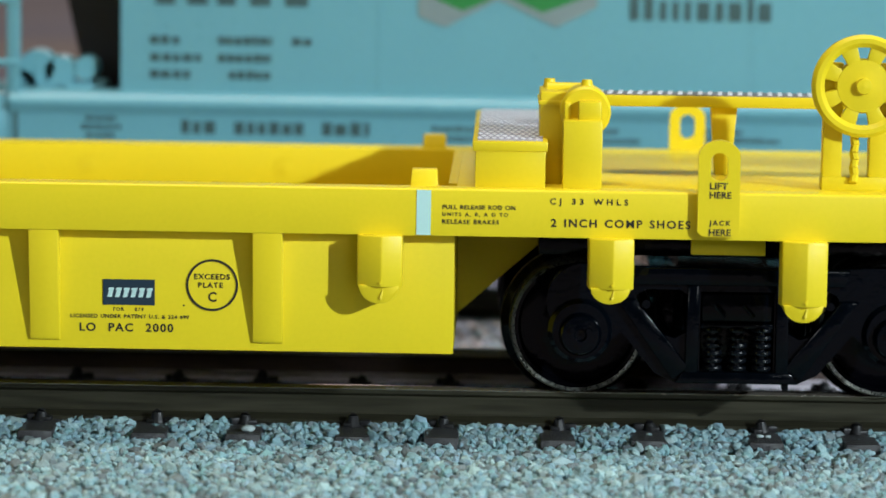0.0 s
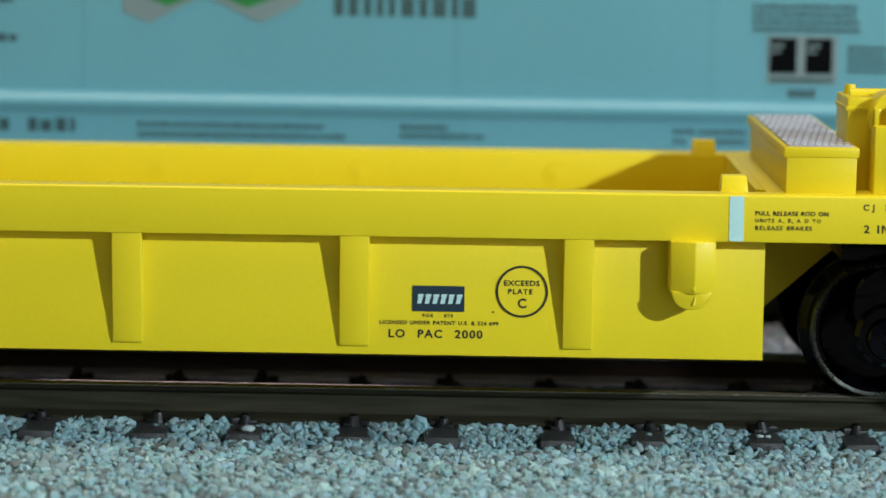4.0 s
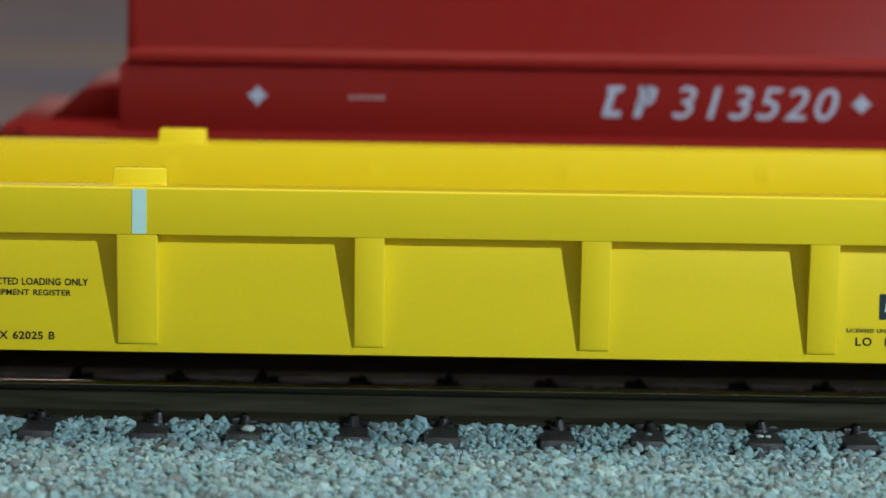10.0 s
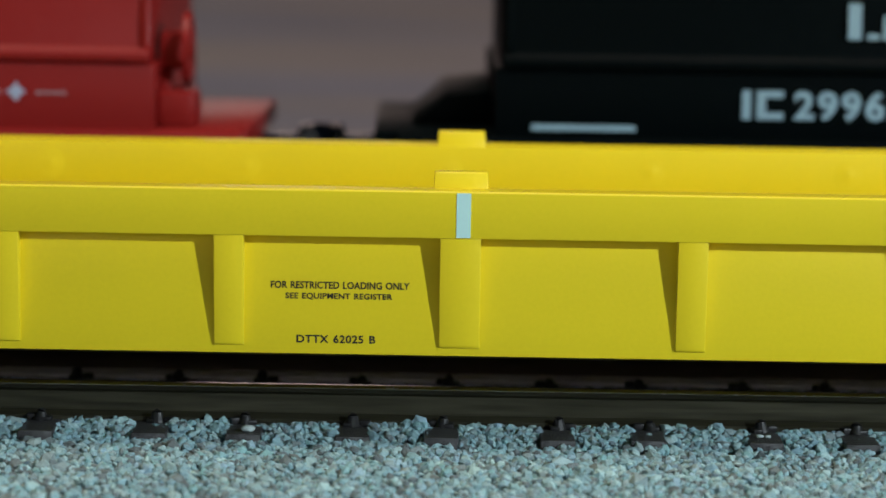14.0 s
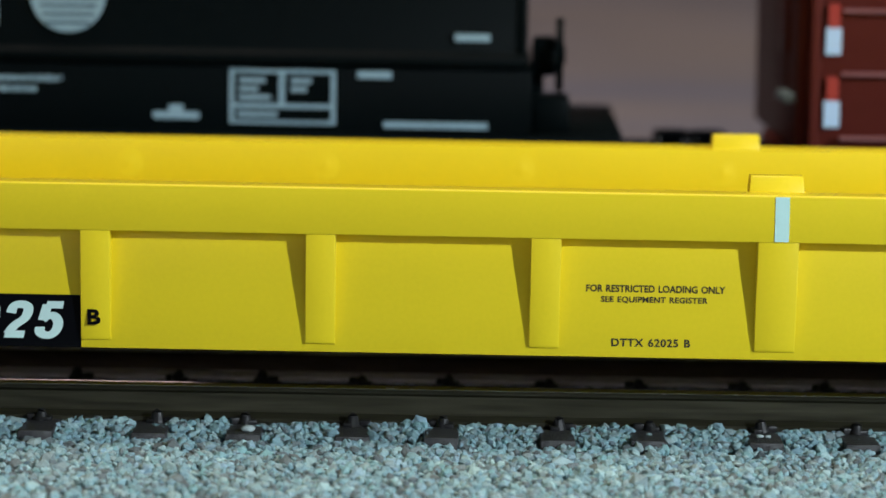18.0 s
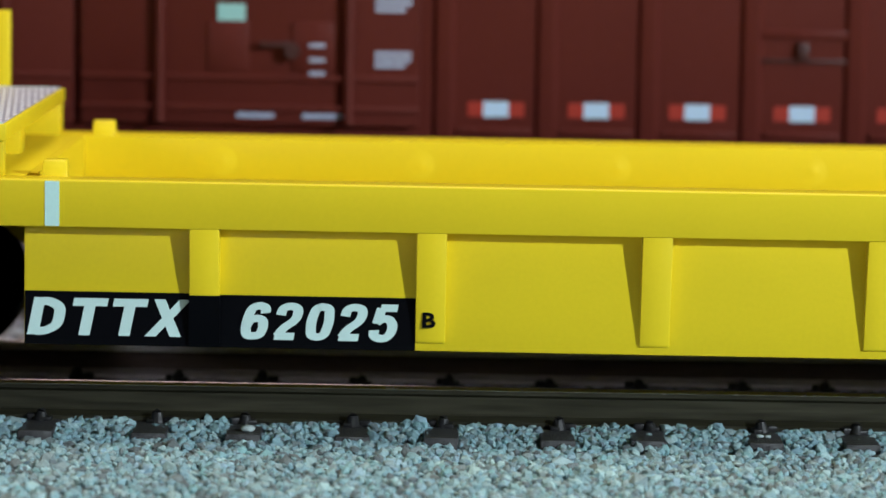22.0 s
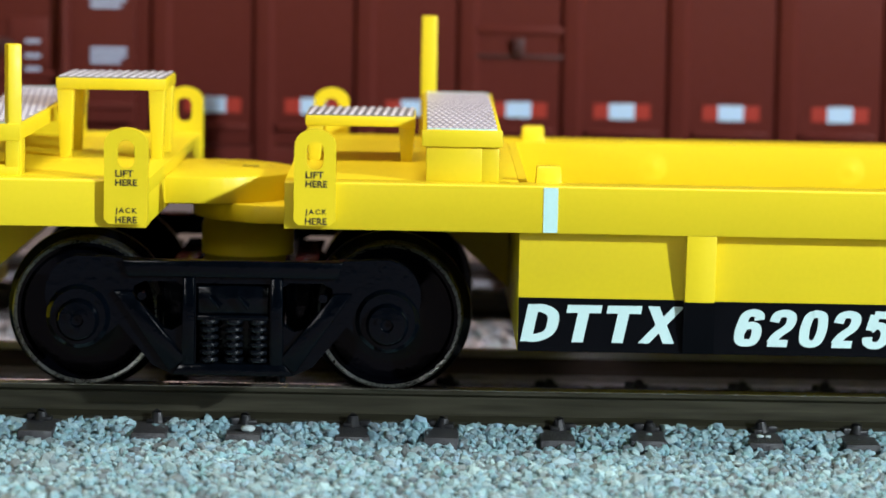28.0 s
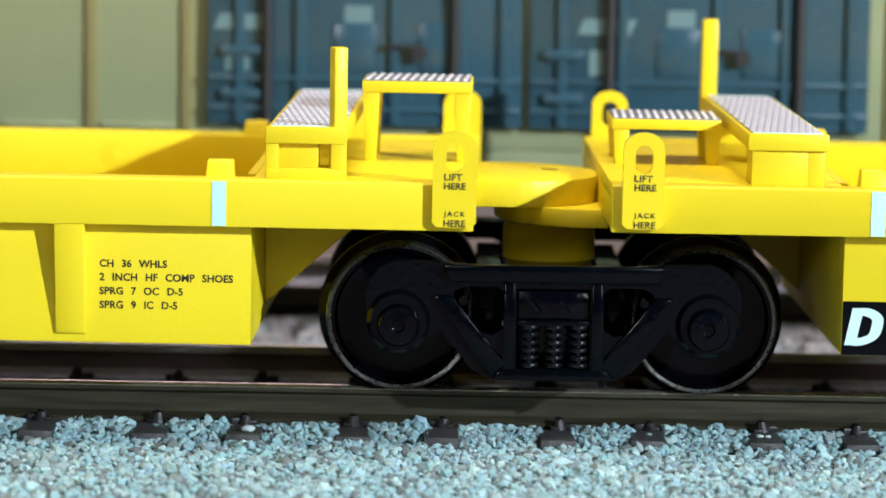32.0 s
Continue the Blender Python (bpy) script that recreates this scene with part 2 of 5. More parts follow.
# broad strokes of the reporting mark, in a unit square: (curved, points)
STROKES = {
    "D": [(False, [(0, -0.2), (0, 1.2)]), (True, [(0, 1), (0.45, 1), (0.9, 0.82), (1, 0.5), (0.9, 0.18), (0.45, 0), (0, 0)])],
    "T": [(False, [(-0.25, 1), (1.25, 1)]), (False, [(0.5, 1), (0.5, -0.2)])],
    "X": [(False, [(-0.1, -0.15), (1.1, 1.15)]), (False, [(0.0, 1.15), (1.0, -0.15)])],
    "6": [(True, [(1, 0.76), (0.92, 0.93), (0.55, 1), (0.15, 0.9), (0, 0.55), (0, 0.25), (0.15, 0.04), (0.5, 0), (0.87, 0.05), (1, 0.28), (0.88, 0.52), (0.5, 0.58), (0.15, 0.5), (0, 0.3)])],
    "2": [(True, [(0, 0.7), (0.1, 0.93), (0.5, 1), (0.9, 0.93), (1, 0.74), (0.85, 0.52), (0.35, 0.28), (0.05, 0.0)]), (False, [(-0.12, 0), (1.05, 0)])],
    "0": [(True, [(0.5, 1), (0.13, 0.92), (0, 0.6), (0, 0.4), (0.13, 0.08), (0.5, 0), (0.87, 0.08), (1, 0.4), (1, 0.6), (0.87, 0.92), (0.5, 1), (0.3, 0.985)])],
    "5": [(False, [(1.1, 1), (0.1, 1)]), (False, [(0.16, 1.0), (0.06, 0.48)]), (True, [(0.04, 0.5), (0.3, 0.62), (0.7, 0.62), (1, 0.42), (0.97, 0.16), (0.7, 0.0), (0.3, 0.0), (0.02, 0.1), (-0.02, 0.26)])],
}


def broad_mark(sign, x0, w, z0, z1, y, half, mat, parent, slant=0.2):
    """One heavy slanting letter or digit, drawn with strokes of an even width (half: half-widths across and up)."""
    bm = bmesh.new()
    hx, hz = half
    for k, (curved, points) in enumerate(STROKES[sign]):
        line = smooth_line([(u, v) for u, v in points]) if curved else [Vector(q) for q in points]
        line = [Vector((x0 + hx + u * (w - 2 * hx), z0 + hz + v * (z1 - z0 - 2 * hz))) for u, v in line]
        line = [Vector((p.x, min(max(p.y, z0), z1))) for p in line]
        sides = []
        for i, p in enumerate(line):
            d = (line[min(i + 1, len(line) - 1)] - line[max(i - 1, 0)]).normalized()
            n = Vector((-d.y * hx, d.x * hz))
            if sign == "X":
                n = Vector((hx, 0))
            sides.append([bm.verts.new(Vector((q.x + slant * (q.y - z0), y - 0.006 * k - 0.0006 * i, q.y)) * MM) for q in (p + n, p - n)])
        for a, b in zip(sides, sides[1:]):
            f = bm.faces.new((a[0], a[1], b[1], b[0]))
    bmesh.ops.recalc_face_normals(bm, faces=bm.faces)
    return part("lettering", bm, mat, parent)


def bar(x0, x1, z0, z1, y, mat, parent, name="lettering_bar", slant=0.0):
    """Unreadable writing or a plain mark: a thin bar on a side that faces -y."""
    s = slant * (z1 - z0)
    return part(name, prism(bmesh.new(), [(x0, z0), (x1, z0), (x1 + s, z1), (x0 + s, z1)], y - 0.03, y + 0.03), mat, parent)


def scribble(x0, x1, z0, z1, y, mat, parent, pitch=0.95):
    """A line of writing too small to read: a row of short bars of uneven width."""
    rnd = random.Random(round(x0 * 31 + z0 * 17))
    bm = bmesh.new()
    u = x0
    while u < x1 - 0.1:
        w = min(pitch * rnd.uniform(0.55, 0.9), x1 - u)
        h = (z1 - z0) * rnd.uniform(0.8, 1.0)
        prism(bm, [(u, z0), (u + w, z0), (u + w, z0 + h), (u, z0 + h)], y - 0.03, y + 0.03)
        u += w + pitch * rnd.uniform(0.16, 0.3)
    return part("lettering_bar", bm, mat, parent)


# ---- the hall, the layout board ----
def setting():
    tagged(part("floor", box(bmesh.new(), -3000, 3000, -3000, 3000, -1050, -1000), CONCRETE, None), "grey concrete floor of the exhibition hall", "floor", kind="structure")
    for nm, lim in (("wall_north", (-3000, 3000, 3000, 3100)), ("wall_south", (-3000, 3000, -3100, -3000)), ("wall_east", (3000, 3100, -3000, 3000)), ("wall_west", (-3100, -3000, -3000, 3000))):
        tagged(part(nm, box(bmesh.new(), *lim, -1000, 2400), WALLPAINT, None), "plain dark grey painted hall wall", "wall", kind="structure")
    tagged(part("ceiling", box(bmesh.new(), -3100, 3100, -3100, 3100, 2400, 2450), WALLPAINT, None), "plain grey painted hall ceiling", "ceiling", kind="structure")
    tagged(part("ground", box(bmesh.new(), -1900, 1900, -180, 1700, -24, -4.6), LAYOUT, None), "grey-purple scenery board under the model tracks", "ground", kind="structure")
    for x in (-1700, 1700):
        for y in (-100, 1600):
            tagged(part("trestle_leg", box(bmesh.new(), x - 30, x + 30, y - 30, y + 30, -1000, -24, 4), CONCRETE, None), "plain square leg under the scenery board", "table leg", "legs of the layout board")


setting()

# ---- tracks ----
CURVE = 6000.0   # both tracks bend gently away from the viewer


def bend(x):
    return x * x / (2 * CURVE)


def sweep(bm, outline, x0, x1, step=30.0):
    """A cross-section of (y, z) drawn along the curved track, in millimetres."""
    n = round((x1 - x0) / step)
    rings = []
    for i in range(n + 1):
        x = x0 + (x1 - x0) * i / n
        rings.append([bm.verts.new(Vector((x, y + bend(x), z)) * MM) for y, z in outline])
    k = len(outline)
    faces = [bm.faces.new(rings[0]), bm.faces.new(rings[-1][::-1])]
    for a, b in zip(rings, rings[1:]):
        faces += [bm.faces.new((a[i], b[i], b[(i + 1) % k], a[(i + 1) % k])) for i in range(k)]
    bmesh.ops.recalc_face_normals(bm, faces=faces)
    return bm


TIES = (-27.07, -19.43, -12.92, -5.59, 0.77, 8.41, 14.88, 22.76, 29.25)


def rail_outline(y):
    return [(y + u, v) for u, v in ((-1.2, -2.54), (1.2, -2.54), (1.2, -2.25), (0.30, -1.95), (0.26, -0.66), (0.58, -0.44), (0.58, -0.13), (-0.58, -0.13), (-0.58, -0.44), (-0.26, -0.66), (-0.30, -1.95), (-1.2, -2.25))]


def track(yc, label, fixed=()):
    top = thing("railway_track", label, "track", "parallel model tracks")
    top.location = (0, yc * MM, 0)
    for y in (-8.87, 8.87):
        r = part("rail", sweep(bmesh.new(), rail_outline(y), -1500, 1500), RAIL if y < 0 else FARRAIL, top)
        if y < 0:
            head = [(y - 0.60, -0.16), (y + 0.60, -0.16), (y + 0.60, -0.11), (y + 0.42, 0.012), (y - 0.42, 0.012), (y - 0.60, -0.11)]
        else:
            # pale strips on the far rail stand for the light its edges catch
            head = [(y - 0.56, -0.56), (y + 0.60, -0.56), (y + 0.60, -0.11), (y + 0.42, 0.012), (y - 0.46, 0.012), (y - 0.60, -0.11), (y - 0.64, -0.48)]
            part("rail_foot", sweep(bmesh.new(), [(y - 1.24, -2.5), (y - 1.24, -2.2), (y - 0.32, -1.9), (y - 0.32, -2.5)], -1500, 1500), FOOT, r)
        part("rail_head", sweep(bmesh.new(), head, -1500, 1500), RAILTOP if y < 0 else FARHEAD, r, "bright worn running surface, painted paler on the far rail as if lit")
    tie = mesh_of("tie", box(bmesh.new(), -1.2, 1.2, -14.5, 14.6, -4.7, -2.56, 0.14), TIE)
    fixings = []
    for tall, lean, side in ((0.58, -0.10, 1), (0.70, 0.06, -1), (0.46, 0.12, 1)):
        spike = bmesh.new()
        rod(spike, (lean, 0.0, -2.60), (0, 0.10, -2.56 + tall), 0.52, 10, 0.36)
        rod(spike, (0, 0.10, -2.57 + tall), (-lean, 0.22, -2.38 + tall), 0.36, 10, 0.12)
        box(spike, 0.25 * side - 0.35, 0.25 * side + 0.45, -0.45, 0.55, -2.60, -2.26, 0.1)
        box(spike, -0.75 * side - 0.3, -0.75 * side + 0.5, 0.0, 0.65, -2.60, -2.0 - 0.2 * tall, 0.12)
        fixings.append(mesh_of("rail_fixing", spike, FIXING))
    rnd = random.Random(4)
    xs = list(fixed)
    x = (xs[-1] if xs else 0) + 7.1
    while x < 450:
        xs.append(x + rnd.uniform(-0.4, 0.4))
        x += 7.1
    x = (fixed[0] if fixed else 0) - 7.1
    while x > -450:
        xs.append(x + rnd.uniform(-0.4, 0.4))
        x -= 7.1
    for x in xs:
        t = part("tie", tie, TIE, top)
        t.matrix_basis = pose(x * MM, bend(x) * MM, rnd.uniform(-0.06, 0.04) * MM, 0, 0, math.degrees(x / CURVE) + rnd.uniform(-0.8, 0.8))
        if abs(x) < 110:
            for y, turn in ((-10.5, 0), (-7.2, 180), (7.2, 0), (10.5, 180)):
                s = part("rail_fixing", rnd.choice(fixings), FIXING, t)
                s.matrix_basis = pose(rnd.uniform(-0.25, 0.25) * MM, y * MM, 0, 0, 0, turn + rnd.uniform(-25, 25))
    return top


track(0, "weathered steel model rails on dark brown plastic ties", TIES)
track(52.5, "dark model rails on plastic ties behind the well car")


def stones(name, label, x0, x1, y0, y1, level, size, count, mat, seed):
    """Loose crushed stones joined into one heap; level(x, y) is the height of the bed in millimetres."""
    rng = np.random.default_rng(seed)
    bm = bmesh.new()
    bmesh.ops.create_icosphere(bm, subdivisions=1, radius=1)
    base = np.array([v.co[:] for v in bm.verts])
    tris = np.array([[v.index for v in f.verts] for f in bm.faces])
    bm.free()
    k = len(base)
    px, py = rng.uniform(x0, x1, count), rng.uniform(y0, y1, count)
    pz = level(px, py) + rng.uniform(-0.42, 0.12, count) * size
    sc = size * rng.lognormal(0, 0.27, count)[:, None] * rng.uniform(0.6, 1.15, (count, 3)) * 0.5
    sc[:, 2] *= 0.85
    ang = rng.uniform(0, 2 * math.pi, (count, 3))
    c, s = np.cos(ang), np.sin(ang)
    rz = np.zeros((count, 3, 3)); rz[:, 0, 0] = c[:, 0]; rz[:, 0, 1] = -s[:, 0]; rz[:, 1, 0] = s[:, 0]; rz[:, 1, 1] = c[:, 0]; rz[:, 2, 2] = 1
    rx = np.zeros((count, 3, 3)); rx[:, 0, 0] = 1; rx[:, 1, 1] = c[:, 1]; rx[:, 1, 2] = -s[:, 1]; rx[:, 2, 1] = s[:, 1]; rx[:, 2, 2] = c[:, 1]
    m = rz @ rx
    # angular chips: corners pushed in and out
    v = base[None] * rng.uniform(0.68, 1.18, (count, k, 1)) * sc[:, None, :]
    v = np.einsum("nij,nkj->nki", m, v) + np.stack([px, py, pz], 1)[:, None, :]
    f = tris[None] + (np.arange(count) * k)[:, None, None]
    me = bpy.data.meshes.new(name)
    v, f = v.reshape(-1, 3) * MM, f.reshape(-1, 3)
    me.vertices.add(len(v))
    me.vertices.foreach_set("co", v.ravel())
    me.loops.add(f.size)
    me.loops.foreach_set("vertex_index", f.ravel().astype(np.int32))
    me.polygons.add(len(f))
    me.polygons.foreach_set("loop_start", (np.arange(len(f)) * 3).astype(np.int32))
    me.polygons.foreach_set("use_smooth", [False] * len(f))
    me.update(calc_edges=True)
    me.materials.append(mat)
    return tagged(new(name, me), label, "ballast", kind="stuff")


def near_level(x, y):
    # heaped between the ties, low on them
    free = np.clip((np.min(abs(x[:, None] - np.array(TIES)[None, :]), axis=1) - 0.75) / 0.45, 0, 1)
    wave = 0.12 * np.sin(x * 0.9) * np.sin(y * 0.8 + 1) + 0.10 * np.sin(x * 0.37 + 2)
    return np.where(y < -13.6, -3.2 - (-13.6 - y) * 0.03, -3.02 + 0.12 * free + (0.06 + 0.28 * free) * np.clip((y + 12.2) / 1.4, 0, 1)) + 0.6 * wave


def tie_level(x, y):
    # a lower layer that fills the gaps between the ties
    free = np.clip((np.min(abs(x[:, None] - np.array(TIES)[None, :]), axis=1) - 1.2) / 0.3, 0, 1)
    return -3.9 + 0.95 * free + 0.25 * np.clip((y + 12.6) / 1.4, 0, 1) * free


def back_level(x, y):
    # heaped level with the ties between the two tracks
    return -2.55 + 0.2 * np.sin(x * 0.3) * np.sin(y * 0.4) - 0.8 * np.clip((14 - y) / 3, 0, 1) - 0.9 * np.clip((y - 41) / 2, 0, 1)


def mid_level(x, y):
    heap = np.clip(np.sin(x * 0.33 + 1) + 0.6 * np.sin(x * 0.81), 0, 1) * np.clip(1 - abs(y - 1.5) / 4, 0, 1)
    return -3.05 + 0.75 * heap + 0.15 * np.sin(x * 0.3) * np.sin(y * 0.4)


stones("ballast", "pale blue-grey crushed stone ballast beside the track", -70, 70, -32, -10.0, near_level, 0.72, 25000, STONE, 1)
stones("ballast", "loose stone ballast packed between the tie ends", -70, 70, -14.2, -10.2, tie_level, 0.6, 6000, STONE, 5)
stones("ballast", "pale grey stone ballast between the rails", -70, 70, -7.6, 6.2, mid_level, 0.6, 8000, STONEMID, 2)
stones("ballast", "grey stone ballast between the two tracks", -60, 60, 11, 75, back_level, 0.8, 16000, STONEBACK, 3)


def loose_stone(x, y, size, seed):
    """One pale chip lying on a tie."""
    rnd = random.Random(seed)
    bm = bmesh.new()
    bmesh.ops.create_icosphere(bm, subdivisions=2, radius=size * MM)
    for v in bm.verts:
        v.co = Vector((v.co.x * 1.25, v.co.y * 0.8, v.co.z * 0.6)) * rnd.uniform(0.86, 1.1)
    ob = new("loose_stone", mesh_of("loose_stone", bm, CHIP, 0))
    ob.location = (x * MM, y * MM, (-2.52 + 0.45 * size) * MM)
    return tagged(ob, "pale stone chip lying loose on a dark tie", "stone", "loose stones on the ties")


for k, (x, y, size) in enumerate(((-12.65, -13.5, 0.42), (22.45, -12.7, 0.22), (23.0, -12.7, 0.20))):
    loose_stone(x, y, size, k)
tagged(part("ballast_bed", sweep(bmesh.new(), [(-45, -4.6), (84, -4.6), (84, -3.75), (-45, -3.75)], -1500, 1500), BED, None), "grey ballast bed under both tracks", "ground", kind="structure")


# ---- the yellow well car ----
SIDE, PANEL = -18.56, -17.28   # faces of the side sill and of the recessed panels
TOP, LOW, BASE = 14.95, 11.78, 3.68


def post(xc, w, parent, sign=1):
    """A tapering side post: flush with the sill above, nearly flush with the panel below."""
    f = [(PANEL + 0.05, LOW), (SIDE + 0.03, LOW), (PANEL - 0.22, 4.45), (PANEL - 0.16, 4.25), (PANEL + 0.05, 4.2)]
    f = [(sign * y, z) for y, z in f]
    return part("side_post", prism(bmesh.new(), f, xc - w / 2, xc + w / 2, "x", 0.07), YELLOW, parent)


def sill_block(x0, x1, y0, y1, parent):
    bm = bmesh.new()
    box(bm, x0, x1, y0, y1, TOP - 0.25, TOP + 1.08)
    for v in bm.verts:
        if v.co.z > (TOP + 0.5) * MM:
            v.co.x += 0.1 * MM if v.co.x < (x0 + x1) / 2 * MM else -0.1 * MM
            v.co.y += 0.55 * MM if v.co.y < (y0 + y1) / 2 * MM else -0.3 * MM
    bmesh.ops.bevel(bm, geom=bm.edges[:], offset=0.1 * MM, segments=2, affect="EDGES", profile=0.5)
    return part("guide_block", bm, YELLOW, parent)


def lift_tab(x0, x1, y, parent, sign=1, words=True):
    """A rounded lug with a slot, on the outside of the sill."""
    xc, r = (x0 + x1) / 2, (x1 - x0) / 2
    out = [(x0 + 0.35, 12.08), (x1 - 0.35, 12.08), (x1, 12.4)]
    out += [(xc + r * math.cos(a), 17.4 + 1.08 * math.sin(a)) for a in [math.pi * i / 12 for i in range(13)]] + [(x0, 12.4)]
    hole = [(xc + 0.58 * math.cos(a), (17.08 if math.sin(a) >= 0 else 16.35) + 0.58 * math.sin(a)) for a in [2 * math.pi * (i + 0.5) / 20 for i in range(20)]]
    bm = bmesh.new()
    front, back = y, y + 0.62 * sign
    loops = []
    for a in (front, back):
        vo = [bm.verts.new(Vector((u, a, v)) * MM) for u, v in out]
        vh = [bm.verts.new(Vector((u, a, v)) * MM) for u, v in hole]
        edges = [bm.edges.new((q[i], q[(i + 1) % len(q)])) for q in (vo, vh) for i in range(len(q))]
        bmesh.ops.triangle_fill(bm, edges=edges, use_beauty=True)
        loops.append((vo, vh))
    for k in (0, 1):
        a, b = loops[0][k], loops[1][k]
        for i in range(len(a)):
            bm.faces.new((a[i], a[(i + 1) % len(a)], b[(i + 1) % len(a)], b[i]))
    bmesh.ops.recalc_face_normals(bm, faces=bm.faces)
    lug = part("lift_lug", bm, YELLOW, parent)
    if words:
        for word, z, w in (("LIFT", 15.22, 1.2), ("HERE", 14.62, 1.45), ("JACK", 12.72, 1.45), ("HERE", 12.14, 1.45)):
            lettering(word, x0 + 0.76, x0 + 0.76 + w, z, z + 0.45, y - 0.03, INK, lug, weight=0.027)
    return lug


def hanger(x0, x1, shoulder, foot, parent):
    """A yellow stay under the sill: ridged front, rounded foot."""
    xc, ridge = (x0 + x1) / 2, (x0 + x1) / 2 + 0.15
    bm = bmesh.new()
    prism(bm, [(x0, -17.6), (x0 + 0.1, -19.05), (ridge, -19.65), (x1, -19.15), (x1, -17.6)], shoulder, LOW + 0.02, "z", 0.07)
    r = (x1 - x0) / 2 - 0.2
    arc = [(xc - r, shoulder + 0.1)] + [(xc + r * math.cos(a), shoulder + 0.1 + (shoulder + 0.1 - foot) * math.sin(a)) for a in [math.pi + math.pi * i / 14 for i in range(15)]]
    prism(bm, arc, -19.3, -17.8, "y", 0.08)
    # moulding seam and a chip near the foot
    rod(bm, (xc + 0.1, -19.35, foot + 0.35), (xc + 0.25, -19.3, foot + 1.0), 0.12, 6, 0.04)
    rod(bm, (ridge - 0.05, -19.6, shoulder + 0.25), (ridge + 0.05, -19.62, shoulder + 0.5), 0.14, 6, 0.05)
    return part("stay", bm, YELLOW, parent)


def grating(x0, x1, y0, y1, z, parent, px=0.46, py=1.9):
    """A silver tread plate: a sheet with rows of raised teeth."""
    g = block("tread_plate", x0, x1, y0, y1, z, z + 0.12, GRATEBED, parent, "silver diamond tread plate", 0.03)
    bm = bmesh.new()
    nx, ny = max(1, round((x1 - x0) / px)), max(1, round((y1 - y0) / py))
    dx, dy = (x1 - x0) / nx, (y1 - y0) / ny
    for i in range(nx):
        for j in range(ny):
            cx, cy = x0 + (i + 0.5) * dx + (0.25 if j % 2 else -0.25) * dx, y0 + (j + 0.5) * dy
            p = [(cx - 0.36 * dx, cy), (cx, cy - 0.45 * dy), (cx + 0.36 * dx, cy), (cx, cy + 0.45 * dy)]
            prism(bm, p, z + 0.1, z + 0.16, "z")
    tagged(part("tread_teeth", bm, TREADPLATE, g), kind="stuff")
    return g


def slats(x0, x1, y0, y1, z, parent, pitch=0.6):
    """A narrow running board: slanting silver bars on a dark bed."""
    g = block("running_board", x0, x1, y0, y1, z, z + 0.1, SLATBED, parent, "silver slatted running board", 0.02)
    n = round((x1 - x0) / pitch)
    d = (x1 - x0) / n
    for i in range(n):
        u = x0 + i * d + 0.12 * d
        part("slat", prism(bmesh.new(), [(u, y0 + 0.05), (u + 0.45 * d, y0 + 0.05), (u + 0.45 * d + 0.25, y1 - 0.05), (u + 0.25, y1 - 0.05)], z + 0.08, z + 0.16, "z", 0.02), TREADPLATE, g)
    return g


def crossover(x0, x1, parent, mirror=False):
    """The platform across the deck: boxes at both ends, a rimmed top with a tread plate."""
    p = part("crossover_platform", box(bmesh.new(), x0, x1, -17.1, 17.0, 17.30, 18.36, 0.1), YELLOW, parent)
    grating(x0 + 0.3, x1 - 0.3, -16.25, 16.2, 18.34, p)
    for y0 in (-16.65, 16.25):
        block("edge_strip", x0 + 0.3, x1 - 0.3, y0, y0 + 0.35, 18.3, 18.47, PALE, p, "pale strip along the tread plate", 0.02)
    return p


def rail_post(x, y, z0, z1, parent, w=1.1, turn=0.0):
    a = math.radians(turn)
    out = [(x + (u * math.cos(a) - v * math.sin(a)) * w / 2, y + (u * math.sin(a) + v * math.cos(a)) * w / 2) for u, v in ((-1, -1), (1, -1), (1, 1), (-1, 1))]
    return part("grab_post", prism(bmesh.new(), out, z0, z1, "z", 0.12), YELLOW, parent)


